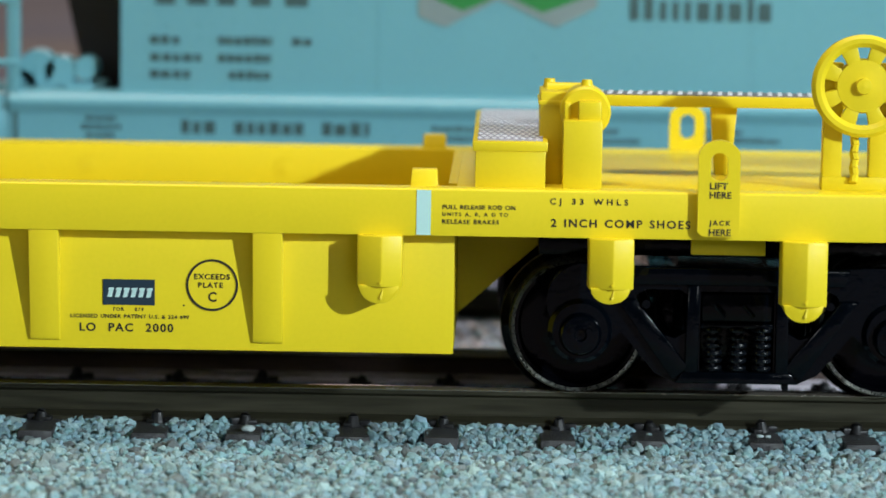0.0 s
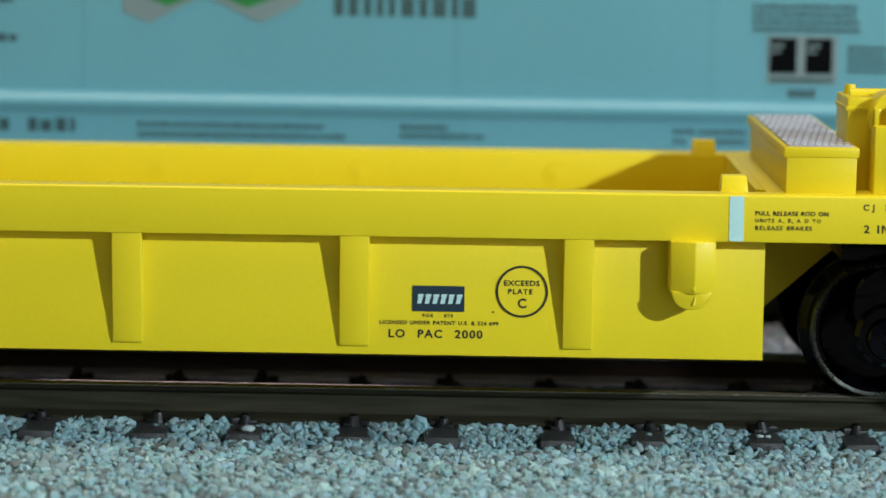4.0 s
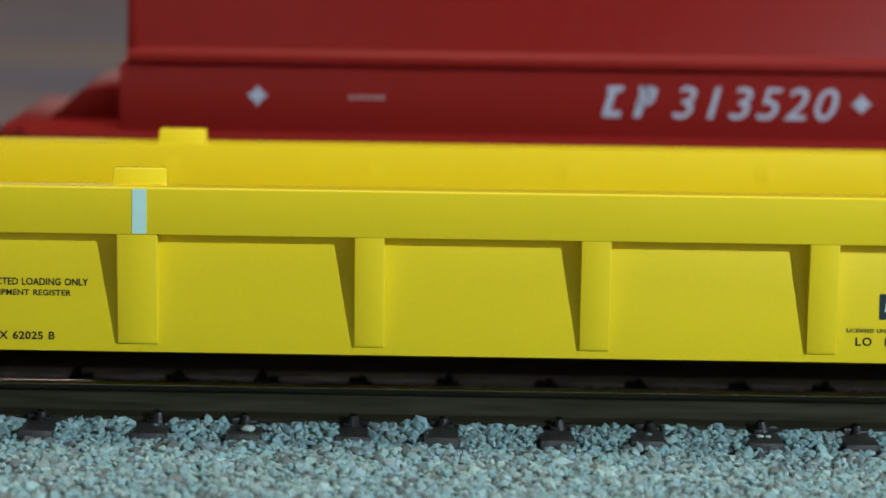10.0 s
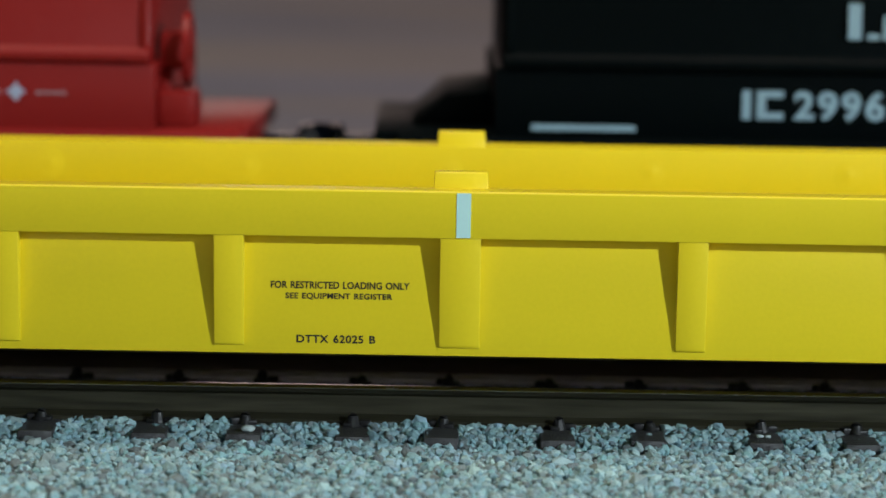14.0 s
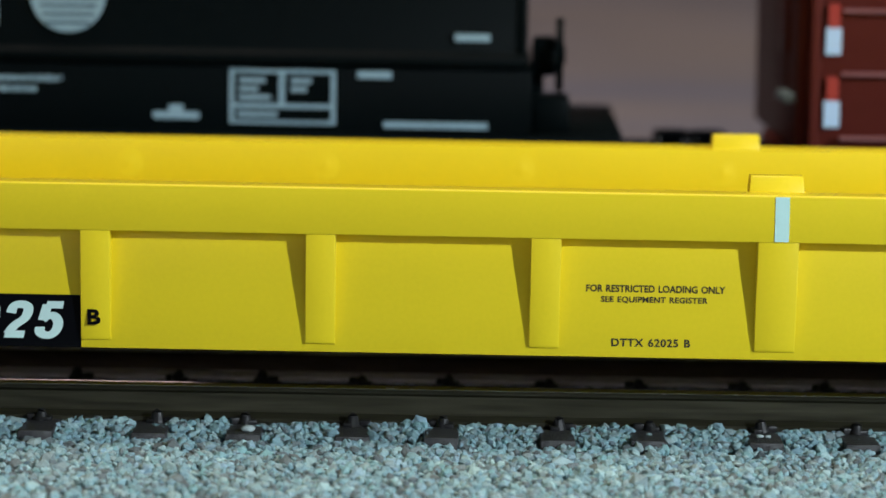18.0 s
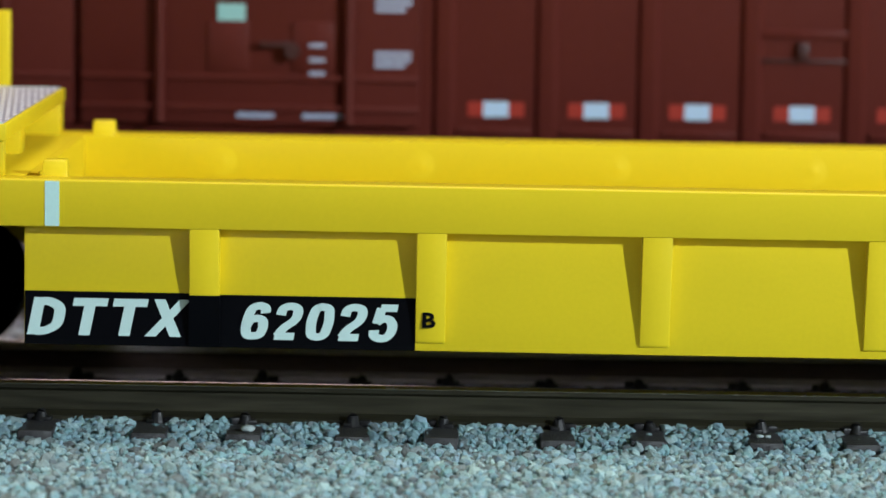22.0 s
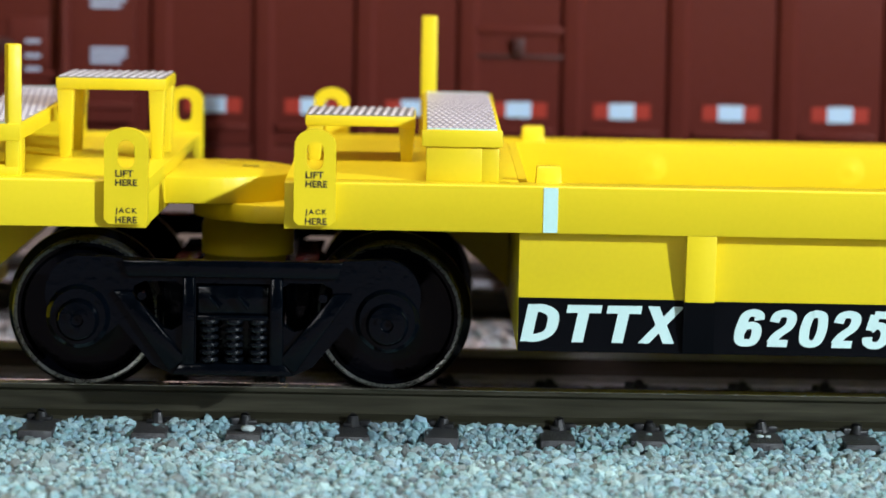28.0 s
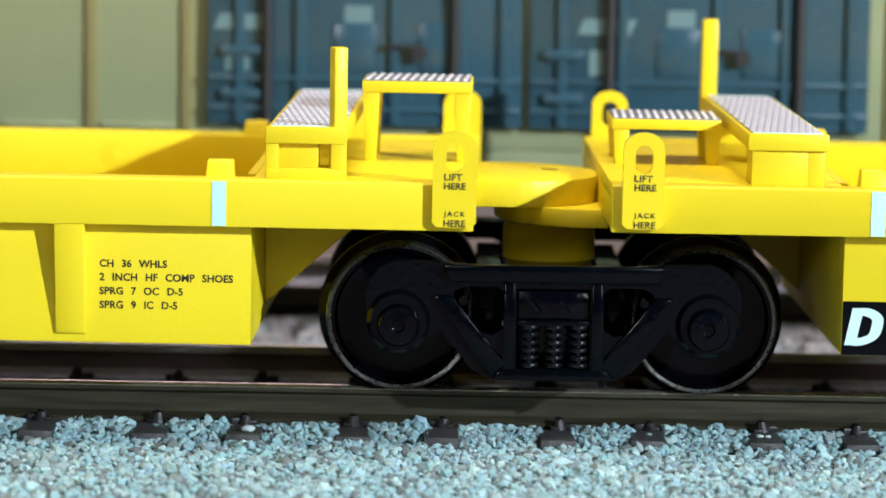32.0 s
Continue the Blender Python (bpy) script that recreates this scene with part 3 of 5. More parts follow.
def body(parent, x0, x1, p0, p1, posts, wide, slope_ends=(True, True)):
    """Sills, decks, well panels and posts between x0 and x1; the well lies between p0 and p1."""
    for s, inner in ((1, -16.4), (-1, -14.4)):
        bm = prism(bmesh.new(), [(s * SIDE, LOW), (s * SIDE, TOP - 0.12), (s * (SIDE + 0.12), TOP), (s * inner, TOP), (s * inner, LOW)], x0, x1, "x", 0.06)
        part("side_sill", bm, YELLOW, parent)
        bm = prism(bmesh.new(), [(s * PANEL, BASE), (s * PANEL, LOW - 0.02), (s * -14.4, LOW - 0.02), (s * -14.4, BASE)], p0, p1, "x", 0.03)
        part("well_side", bm, YELLOW, parent)
        for xc in posts:
            post(xc, 2.72 if xc in wide else 2.0, parent, s)
    for xc in posts:
        for s in (1,):
            bm = bmesh.new()
            lathe(bm, [(0.03, s * 14.30), (0.2, s * 14.31), (0.42, s * 14.345), (0.7, s * 14.38), (1.2, s * 14.404), (0.03, s * 14.45)], "y", 28, (xc - 1.0, 0, 13.2))
            part("dimple", bm, YELLOW, parent)
    block("well_floor", p0 + 0.5, p1 - 0.5, -14.3, 14.3, BASE + 0.05, BASE + 0.5, YELLOW, parent)
    for a, b, d in ((p0, x0, -1), (p1, x1, 1)):
        # deck over the truck, bulkhead of the well, sloping end sheet, centre sill
        deck0 = a + 0.1 * d
        lo, hi = min(deck0, b), max(deck0, b)
        part("deck", box(bmesh.new(), lo, hi, -16.42, 14.42, TOP - 1.0, TOP - 0.015, 0.03), YELLOW, parent)
        part("bulkhead", prism(bmesh.new(), [(a, BASE + 0.02), (a - 0.5 * d, BASE + 0.02), (a - 0.5 * d, TOP - 0.02), (a + 0.08 * d, TOP - 0.02), (a + 0.08 * d, TOP - 1.0), (a, TOP - 1.0)], -14.35, 14.35, "y"), YELLOW, parent)
        sheet = [(a + 0.05 * d, BASE + 1.1), (a + 0.6 * d, BASE + 1.6), (a + 7.0 * d, 10.9), (a + 7.3 * d, TOP - 1.05), (a + 0.05 * d, TOP - 1.05)]
        part("end_sheet", prism(bmesh.new(), sheet, 6.5 if d < 0 else -4.6, 14.3, "y"), YELLOW, parent)
        part("centre_sill", box(bmesh.new(), min(a + 4 * d, b - 0.6 * d), max(a + 4 * d, b - 0.6 * d), -4, 4, LOW - 0.6, TOP - 1.05, 0.1), YELLOW, parent)
        part("end_sill", box(bmesh.new(), min(b, b - 0.9 * d), max(b, b - 0.9 * d), -16.9, 16.9, LOW + 0.05, TOP - 1.02, 0.08), YELLOW, parent)


def unit_a():
    top = thing("well_car_unit", "yellow articulated container well car unit with black lettering, on the track", "well car", "units of the well car")
    posts = (-11.15, -26.12, -41.35, -56.48, -72.0, -87.47, -102.5, -117.55, -132.7)
    body(top, -160.5, 44.0, -144.8, 1.3, posts, (-72.0,))
    for x0, x1 in ((-1.74, 0.15), (-73.9, -70.15), (-143.8, -142.0)):
        sill_block(x0, x1, -16.8, -14.75, top)
        sill_block(x0, x1, 14.75, 16.8, top)
    for x0 in (-1.23, -72.3, -143.29):
        bar(x0, x0 + 0.95, LOW + 0.06, TOP - 0.12, SIDE - 0.02, PALE, top, "marker_stripe")
    lift_tab(17.38, 20.14, -19.12, top)
    lift_tab(17.38, 20.14, 19.12, top, -1, False)
    lift_tab(-159.85, -157.09, -19.12, top)
    lift_tab(-159.85, -157.09, 19.12, top, -1, False)
    hanger(-5.2, -2.11, 8.4, 7.25, top)
    hanger(10.18, 13.24, 8.45, 7.46, top)
    hanger(22.97, 26.06, 7.5, 6.42, top)
    # writing on the sill and on the panels
    y = SIDE - 0.03
    lettering("PULL RELEASE ROD ON", 0.48, 5.33, 13.58, 13.88, y, INK, top, weight=0.027)
    lettering("UNITS A, B, A D TO", 0.48, 4.85, 13.08, 13.38, y, INK, top, weight=0.027)
    lettering("RELEASE BRAKES", 0.48, 4.25, 12.60, 12.90, y, INK, top, weight=0.027)
    lettering("CJ 33 WHLS", 7.62, 12.80, 13.88, 14.42, y, INK, top, weight=0.027)
    lettering("2 INCH COMP SHOES", 7.70, 16.96, 12.50, 13.05, y, INK, top, weight=0.022)
    y = PANEL - 0.03
    plate = bar(-22.24, -18.76, 6.65, 8.38, y, NAVY, top, "builder_plate")
    for i in range(6):
        u = -21.95 + i * 0.52
        bar(u, u + 0.30, 7.18, 7.82, y - 0.05, WHITE, plate, "plate_mark", 0.25)
        bar(u + 0.05, u + 0.44, 7.66, 7.80, y - 0.09, WHITE, plate, "plate_mark", 0.25)
    ring = bmesh.new()
    lathe(ring, [(1.75, y - 0.03), (1.75, y + 0.02), (1.60, y + 0.02), (1.60, y - 0.03)], "y", 64, (-14.91, 0, 8.08))
    part("lettering_ring", ring, INK, top)
    bar(-16.86, -16.75, 6.62, 6.73, y, INK, top, "paint_speck")
    lettering("EXCEEDS", -16.12, -13.72, 8.46, 8.84, y, INK, top, weight=0.027)
    lettering("PLATE", -15.84, -14.18, 7.90, 8.26, y, INK, top, weight=0.027)
    lettering("C", -15.18, -14.60, 6.95, 7.62, y, INK, top, weight=0.027)
    lettering("FOR    879", -21.55, -19.51, 6.24, 6.48, y, INK, top, weight=0.027)
    lettering("LICENSED UNDER PATENT U.S. & 324 699", -24.43, -16.45, 5.74, 6.02, y, INK, top, weight=0.027)
    lettering("LO  PAC  2000", -23.82, -17.50, 4.84, 5.42, y, INK, top, weight=0.027)
    lettering("FOR RESTRICTED LOADING ONLY", -84.69, -75.36, 8.10, 8.60, y, INK, top, weight=0.027)
    lettering("SEE EQUIPMENT REGISTER", -83.70, -76.52, 7.34, 7.82, y, INK, top, weight=0.027)
    lettering("DTTX 62025 B", -82.92, -77.62, 4.42, 4.98, y, INK, top, weight=0.027)
    bar(-144.77, -133.68, BASE + 0.0, 7.30, y + 0.02, DECAL, top, "number_panel")
    bar(-131.72, -118.55, BASE + 0.0, 7.24, y + 0.02, DECAL, top, "number_panel")
    part("number_panel", prism(bmesh.new(), [(PANEL - 0.10, BASE), (PANEL - 0.26, 4.0), (PANEL - 0.67, 7.24), (PANEL - 0.1, 7.24)], -133.74, -131.66, "x"), DECAL, top)
    for k, sign in enumerate("DTTX"):
        broad_mark(sign, -144.62 + 2.68 * k, 2.30, 4.34, 6.86, y - 0.04, (0.38, 0.27), WHITE, top)
    for k, sign in enumerate("62025"):
        broad_mark(sign, -130.42 + 2.16 * k, 1.80, 4.26, 6.80, y - 0.04, (0.335, 0.25), WHITE, top)
    lettering("B", -118.10, -117.20, 5.30, 6.36, PANEL - 0.52, DECAL, top, weight=0.035)
    # deck fittings by the marked end: step box, brake gear, running board, hand brake
    b = block("step_box", 2.6, 7.3, -17.0, 13.6, TOP - 0.05, 17.4, YELLOW, top)
    block("rim", 2.4, 7.45, -17.1, 14.2, 17.35, 18.05, YELLOW, b, bevel=0.12)
    grating(2.75, 7.1, -16.7, 13.9, 18.03, b)
    g = block("brake_gear", 8.44, 11.07, -17.0, -14.2, TOP - 0.05, 19.5, YELLOW, top, bevel=0.12)
    bm = bmesh.new()
    lathe(bm, [(0.01, -15.2), (1.55, -15.2), (1.72, -15.0), (1.72, -11.6), (1.5, -11.3), (0.01, -11.3)], "y", 32, (9.95, 0, 19.95))
    part("drum", bm, YELLOW, g)
    bm = bmesh.new()
    box(bm, 6.9, 9.5, -13.8, -7.0, TOP - 0.05, 21.2, 0.15)
    box(bm, 6.8, 9.8, -13.9, -6.8, 20.3, 20.6, 0.05)
    part("housing", bm, YELLOW, g)
    bm = bmesh.new()
    box(bm, 9.45, 11.0, -16.6, -15.1, 19.4, 20.75, 0.15)
    box(bm, 8.5, 8.95, -15.9, -15.1, 19.4, 20.6, 0.1)
    part("cover", bm, YELLOW, g)
    for x, yy, zz in ((7.6, -9.0, 21.1), (10.05, -13.6, 21.3)):
        bm = bmesh.new()
        rod(bm, (x, yy, zz), (x, yy, zz + 0.75), 0.5, 12, 0.34)
        part("bolt", bm, YELLOW, g)
    part("shaft", rod(bmesh.new(), (7.4, -10.5, 21.25), (10.2, -10.5, 21.25), 0.42, 12), YELLOW, g)
    w = block("walkway", 10.9, 44.0, -5.4, -1.6, 19.75, 20.55, YELLOW, top, bevel=0.1)
    slats(10.9, 44.0, -5.3, -1.7, 20.53, w, 0.7)
    for x in (20.0, 33.5, 42.5):
        part("leg", prism(bmesh.new(), [(x - 0.95, 19.8), (x - 0.55, TOP - 0.05), (x + 0.55, TOP - 0.05), (x + 0.95, 19.8)], -4.1, -2.9, "y", 0.1), YELLOW, w)
    wh = bmesh.new()
    lathe(wh, [(3.45, -15.75), (3.45, -15.2), (3.25, -15.0), (2.65, -15.05), (2.6, -15.7), (2.9, -15.95), (3.2, -15.95)], "y", 48, (28.47, 0, 22.0))
    hb = part("hand_brake_wheel", wh, YELLOW, top)
    wh = bmesh.new()
    lathe(wh, [(0.01, -16.2), (0.5, -16.15), (0.55, -15.8), (1.75, -15.68), (1.85, -15.2), (0.01, -15.2)], "y", 32, (28.47, 0, 22.0))
    part("hub", wh, YELLOW, hb)
    for i in range(8):
        wh = bmesh.new()
        a = 2 * math.pi * (i + 0.5) / 8
        c, s = math.cos(a), math.sin(a)
        prism(wh, [(28.47 + u * c - v * s, 22.0 + u * s + v * c) for u, v in ((1.5, -0.42), (2.8, -0.62), (2.8, 0.62), (1.5, 0.42))], -15.65, -15.2, "y", 0.08)
        part("spoke", wh, YELLOW, hb)
    bm = bmesh.new()
    for x in (26.5, 29.6):
        box(bm, x - 0.55, x + 0.75, -14.9, -13.6, TOP - 0.05, 23.5, 0.12)
    box(bm, 25.9, 30.5, -15.0, -13.4, TOP - 0.05, TOP + 0.9, 0.12)
    box(bm, 25.9, 30.4, -14.8, -13.5, 21.0, 23.2, 0.15)
    for k in range(7):
        rod(bm, (28.0 + 0.1 * (k % 2), -15.2, 15.5 + k * 0.5), (28.1 - 0.1 * (k % 2), -15.0, 16.05 + k * 0.5), 0.3, 8)
    rod(bm, (28.47, -15.6, 22), (28.47, -13.0, 22), 0.35, 12)
    part("stand", bm, YELLOW, hb)
    # deck fittings by the articulation
    b = crossover(-151.4, -146.1, top)
    part("front_box", box(bmesh.new(), -151.15, -147.4, -16.95, -13.5, TOP - 0.05, 17.35, 0.1), YELLOW, b)
    part("front_box", box(bmesh.new(), -147.5, -146.25, -16.9, -15.8, TOP - 0.05, 17.35, 0.1), YELLOW, b)
    part("front_box", box(bmesh.new(), -151.2, -146.2, 14.6, 16.9, TOP - 0.05, 17.35, 0.1), YELLOW, b)
    part("rib", box(bmesh.new(), -149.6, -147.2, -1.2, 1.4, TOP - 0.05, 17.35, 0.1), YELLOW, b)
    block("lip", -151.45, -146.05, -17.25, -16.95, 17.3, 18.44, YELLOW, b)
    rail_post(-150.97, 17.6, TOP - 0.6, 24.25, b, 1.2)
    w = block("walkway", -159.7, -151.9, -3.6, 3.6, 17.4, 18.14, YELLOW, top, bevel=0.1)
    slats(-159.6, -152.0, -3.5, 3.5, 18.12, w)
    for x in (-159.0, -152.5):
        for yy in (-2.9, 2.9):
            part("leg", prism(bmesh.new(), [(x - 0.6, 17.6), (x - 0.4, TOP - 0.05), (x + 0.4, TOP - 0.05), (x + 0.6, 17.6)], yy - 0.5, yy + 0.5, "y", 0.08), YELLOW, w)
    block("jack_pad", 17.3, 22.3, -14.6, -13.6, 10.35, 11.4, YELLOW, top)
    # black plate added to darken the shaded gap under the deck
    block("underframe", 7.0, 34.0, -11.5, 11.5, 9.9, 11.6, BLACK, top, "black filler plate over the truck, for the shade under the deck")
    # lower half of the articulated joint
    arc = [(-161.4 + 6.4 * math.cos(a), 7.4 * math.sin(a)) for a in [math.pi / 2 + math.pi * i / 24 for i in range(25)]]
    part("joint_socket", prism(bmesh.new(), arc + [(-160.0, -7.5), (-160.0, 7.5)], 10.75, 12.05, "z", 0.1), YELLOW, top)
    return top


def unit_c():
    top = thing("well_car_unit", "yellow articulated container well car unit with load data lettering", "well car", "units of the well car")
    posts = [-196.5 - 15.05 * i for i in range(9)]
    dz = -0.13
    body(top, -334.0, -169.6, -318.4, -184.45, posts, (posts[4],))
    sill_block(-187.6, -185.68, -16.8, -14.75, top)
    sill_block(-187.6, -185.68, 14.75, 16.8, top)
    bar(-186.97, -186.03, LOW + 0.06, TOP - 0.12, SIDE - 0.02, PALE, top, "marker_stripe")
    lift_tab(-172.34, -169.43, -19.12, top)
    lift_tab(-172.34, -169.43, 19.12, top, -1, False)
    y = PANEL - 0.03
    for body_, x1, z in (("CH  36  WHLS", -190.05, 8.78), ("2  INCH  HF  COMP  SHOES", -185.62, 7.86), ("SPRG  7  OC  D-5", -188.98, 6.92), ("SPRG  9  IC  D-5", -189.35, 5.98)):
        lettering(body_, -194.58, x1, z, z + 0.53, y, INK, top, weight=0.024)
    b = crossover(-183.5, -178.2, top)
    block("lip", -183.55, -178.15, -17.25, -16.95, 17.3, 18.44, YELLOW, b)
    bm = bmesh.new()
    box(bm, -183.55, -182.7, -17.15, -14.5, TOP - 0.05, 17.3, 0.1)
    box(bm, -179.2, -178.25, -17.15, -14.5, TOP - 0.05, 17.3, 0.1)
    box(bm, -182.72, -179.18, -17.12, -14.52, TOP - 0.04, TOP + 0.72, 0.05)
    part("front_frame", bm, YELLOW, b)
    part("front_box", box(bmesh.new(), -182.75, -180.05, -16.5, -14.6, TOP + 0.55, 17.3, 0.08), YELLOW, b)
    block("frame_bar", -183.5, -178.3, -17.2, -16.5, TOP - 0.02, TOP + 0.62, YELLOW, b)
    part("front_box", box(bmesh.new(), -183.3, -178.3, 14.6, 16.9, TOP - 0.05, 17.35, 0.1), YELLOW, b)
    rail_post(-178.75, -16.55, TOP - 0.05, 23.75, b, 0.98, 24)
    w = block("walkway", -177.75, -169.95, -3.6, 3.2, 19.8, 20.62, YELLOW, top, bevel=0.1)
    slats(-177.6, -170.1, -3.5, 3.1, 20.60, w)
    for x in (-177.1, -170.6):
        for yy in (-2.9, 2.6):
            part("leg", prism(bmesh.new(), [(x - 0.6, 19.9), (x - 0.4, TOP - 0.05), (x + 0.4, TOP - 0.05), (x + 0.6, 19.9)], yy - 0.5, yy + 0.5, "y", 0.08), YELLOW, w)
    # tongue of the articulated joint
    arc = [(-167.3 + 6.6 * math.cos(a), 6.9 * math.sin(a)) for a in [-math.pi / 2 + math.pi * i / 24 for i in range(25)]]
    t = part("joint_tongue", prism(bmesh.new(), [(-169.7, -6.9)] + arc + [(-169.7, 6.9)], 12.15, 14.05, "z", 0.15), YELLOW, top)
    part("slot", box(bmesh.new(), -164.9, -163.7, 1.6, 2.1, 14.03, 14.08), INK, t)
    for o in top.children:
        o.location.z = dz * MM
    return top


# ---- trucks ----
def wheel_profile(r, side):
    """Outline of a wheel from hub to flange; side -1 faces the viewer."""
    p = [(0.05, 10.15), (0.75, 10.15), (0.95, 9.9), (1.5, 9.55), (2.6, 9.25), (r - 0.75, 9.45), (r - 0.55, 10.0), (r - 0.08, 10.05), (r, 9.95), (r + 0.02, 8.05), (r + 0.55, 7.75), (r + 0.62, 7.45), (r + 0.5, 7.2), (r - 0.6, 7.15), (2.5, 7.6), (0.05, 7.6)]
    return [(a, side * b) for a, b in p]


def truck(label, wheelbase, r):
    top = thing("freight_truck", label, "railway truck", "trucks of the well car")
    sets = []
    for x in (-wheelbase / 2, wheelbase / 2):
        ws = part("wheelset", rod(bmesh.new(), (0, -12.6, 0), (0, 12.6, 0), 0.75, 16), BLACK, top)
        ws.location = (x * MM, 0, r * MM)
        for s in (-1, 1):
            part("wheel", lathe(bmesh.new(), wheel_profile(r, s), "y", 56), WHEEL, ws)
            rim = bmesh.new()
            lathe(rim, [(r - 0.30, s * 10.03), (r - 0.08, s * 10.08), (r + 0.035, s * 9.95), (r + 0.055, s * 8.1), (r - 0.1, s * 8.1), (r - 0.30, s * 9.9)], "y", 56)
            part("tread", rim, TREAD, ws, "worn bright wheel tread")
            part("flange_edge", lathe(bmesh.new(), [(r + 0.6, s * 7.75), (r + 0.66, s * 7.45), (r + 0.55, s * 7.2), (r + 0.5, s * 7.5)], "y", 56), FLANGE, ws)
        sets.append(ws)
    h = wheelbase / 2
    for s in (-1, 1):
        bm = bmesh.new()
        k = wheelbase / 21.2
        lo, hi = min(s * 13.1, s * 14.3), max(s * 13.1, s * 14.3)
        half = [(0, 9.25), (5.4, 9.25), (8.6, 9.45)] + [(10.3 + 2.6 * math.cos(a), 6.9 + 2.65 * math.sin(a)) for a in [radians(80 - 16 * i) for i in range(9)]] + [(10.8, 3.9), (9.4, 3.7), (8.5, 4.3), (7.8, 4.9), (5.5, 2.1), (4.2, 1.5), (0, 1.45)]
        out = [(u * k, v) for u, v in half] + [(-u * k, v) for u, v in half[-2:0:-1]]
        tri = [(3.15, 6.9), (3.35, 7.5), (3.9, 7.85), (6.1, 7.85), (6.8, 7.5), (6.9, 6.9), (6.4, 6.2), (4.9, 4.7), (4.2, 4.5), (3.5, 4.9), (3.2, 5.6)]
        holes = [[(u * k, v) for u, v in tri], [(-u * k, v) for u, v in tri[::-1]], [(-2.5, 7.75), (2.5, 7.75), (2.5, 2.35), (-2.5, 2.35)]]
        loops = []
        for a in (lo, hi):
            rings = [[bm.verts.new(Vector((u, a, v)) * MM) for u, v in ring] for ring in [out] + holes]
            bmesh.ops.triangle_fill(bm, edges=[bm.edges.new((q[n], q[(n + 1) % len(q)])) for q in rings for n in range(len(q))], use_beauty=True)
            loops.append(rings)
        for p, q in zip(*loops):
            for n in range(len(p)):
                bm.faces.new((p[n], p[(n + 1) % len(p)], q[(n + 1) % len(p)], q[n]))
        bmesh.ops.recalc_face_normals(bm, faces=bm.faces)
        # raised flanges of the casting and the journal boxes
        g0, g1 = min(s * 14.2, s * 14.75), max(s * 14.2, s * 14.75)
        prism(bm, [(-7.6 * k, 9.35), (7.6 * k, 9.35), (7.2 * k, 8.2), (-7.2 * k, 8.2)], g0, g1, "y", 0.15)
        for d in (-1, 1):
            prism(bm, [(d * u * k, v) for u, v in ((8.2, 7.2), (6.9, 7.2), (3.2, 2.6), (4.3, 1.7))], g0, g1, "y", 0.15)
            prism(bm, [(d * u * k, v) for u, v in ((2.6, 8.2), (3.4, 8.2), (3.5, 2.2), (2.6, 2.2))], g0, g1, "y", 0.12)
            lathe(bm, [(0.05, s * 13.2), (2.2, s * 13.2), (2.2, s * 14.3), (1.9, s * 14.7), (0.05, s * 14.7)], "y", 24, (d * h, 0, r + 0.3))
            lathe(bm, [(0.05, s * 14.6), (1.45, s * 14.6), (1.45, s * 14.95), (1.25, s * 15.25), (0.45, s * 15.3), (0.35, s * 15.05), (0.05, s * 15.05)], "y", 20, (d * h, 0, r + 0.1))
            for a in range(3):
                q = 2 * math.pi * a / 3 + 0.5
                rod(bm, (d * h + 0.62 * math.cos(q), s * 15.0, r + 0.1 + 0.62 * math.sin(q)), (d * h + 0.62 * math.cos(q), s * 15.5, r + 0.1 + 0.62 * math.sin(q)), 0.2, 8)
            rod(bm, (d * 6.2 * k, s * 14.2, 6.9), (d * 6.2 * k, s * 14.9, 6.9), 0.3, 8)
        prism(bm, [(-4.2 * k, 1.5), (-3.6 * k, 2.3), (3.6 * k, 2.3), (4.2 * k, 1.5)], g0, g1, "y", 0.1)
        box(bm, 3.2, 3.6, lo, hi, 1.0, 1.6, 0.08)
        fr = part("side_frame", bm, BLACK, top)
        part("bolster_end", box(bmesh.new(), -2.45, 2.45, lo + 0.1, hi + 0.1, 5.62, 7.6, 0.15), BLACK, fr)
        part("spring_cap", box(bmesh.new(), -2.45, 2.45, lo - 0.2, hi + 0.35, 5.25, 5.6, 0.08), BLACK, fr)
        for x in (-1.62, 0.05, 1.72):
            bm = bmesh.new()
            for i in range(6):
                lathe(bm, [(0.50 + 0.18 * math.cos(a), 2.55 + i * 0.52 + 0.18 * math.sin(a)) for a in [2 * math.pi * q / 8 for q in range(8)]], "z", 20, (x, s * 14.2, 0))
            rod(bm, (x, s * 14.2, 2.2), (x, s * 14.2, 5.4), 0.22, 10)
            part("coil_spring", bm, SPRINGBLACK, fr)
        for x in (-1.2, 0.8):
            part("rib", rod(bmesh.new(), (x - 0.4, s * 14.7, 6.9), (x + 0.3, s * 14.75, 6.1), 0.14, 8), BLACK, fr)
    part("bolster", box(bmesh.new(), -3.0, 3.0, -12.9, 12.9, 2.0, 8.2, 0.2), BLACK, top)
    for d in (-1, 1):
        bm = bmesh.new()
        box(bm, min(d * 3.4, d * 5.2), max(d * 3.4, d * 5.2), -10.5, 10.5, 2.2, 7.9, 0.2)
        box(bm, min(d * 4.6, d * 5.6), max(d * 4.6, d * 5.6), -10.2, -7.2, 3.2, 6.4, 0.2)
        box(bm, min(d * 4.6, d * 5.6), max(d * 4.6, d * 5.6), 7.2, 10.2, 3.2, 6.4, 0.2)
        part("brake_beam", bm, BLACK, top)
    return top, sets


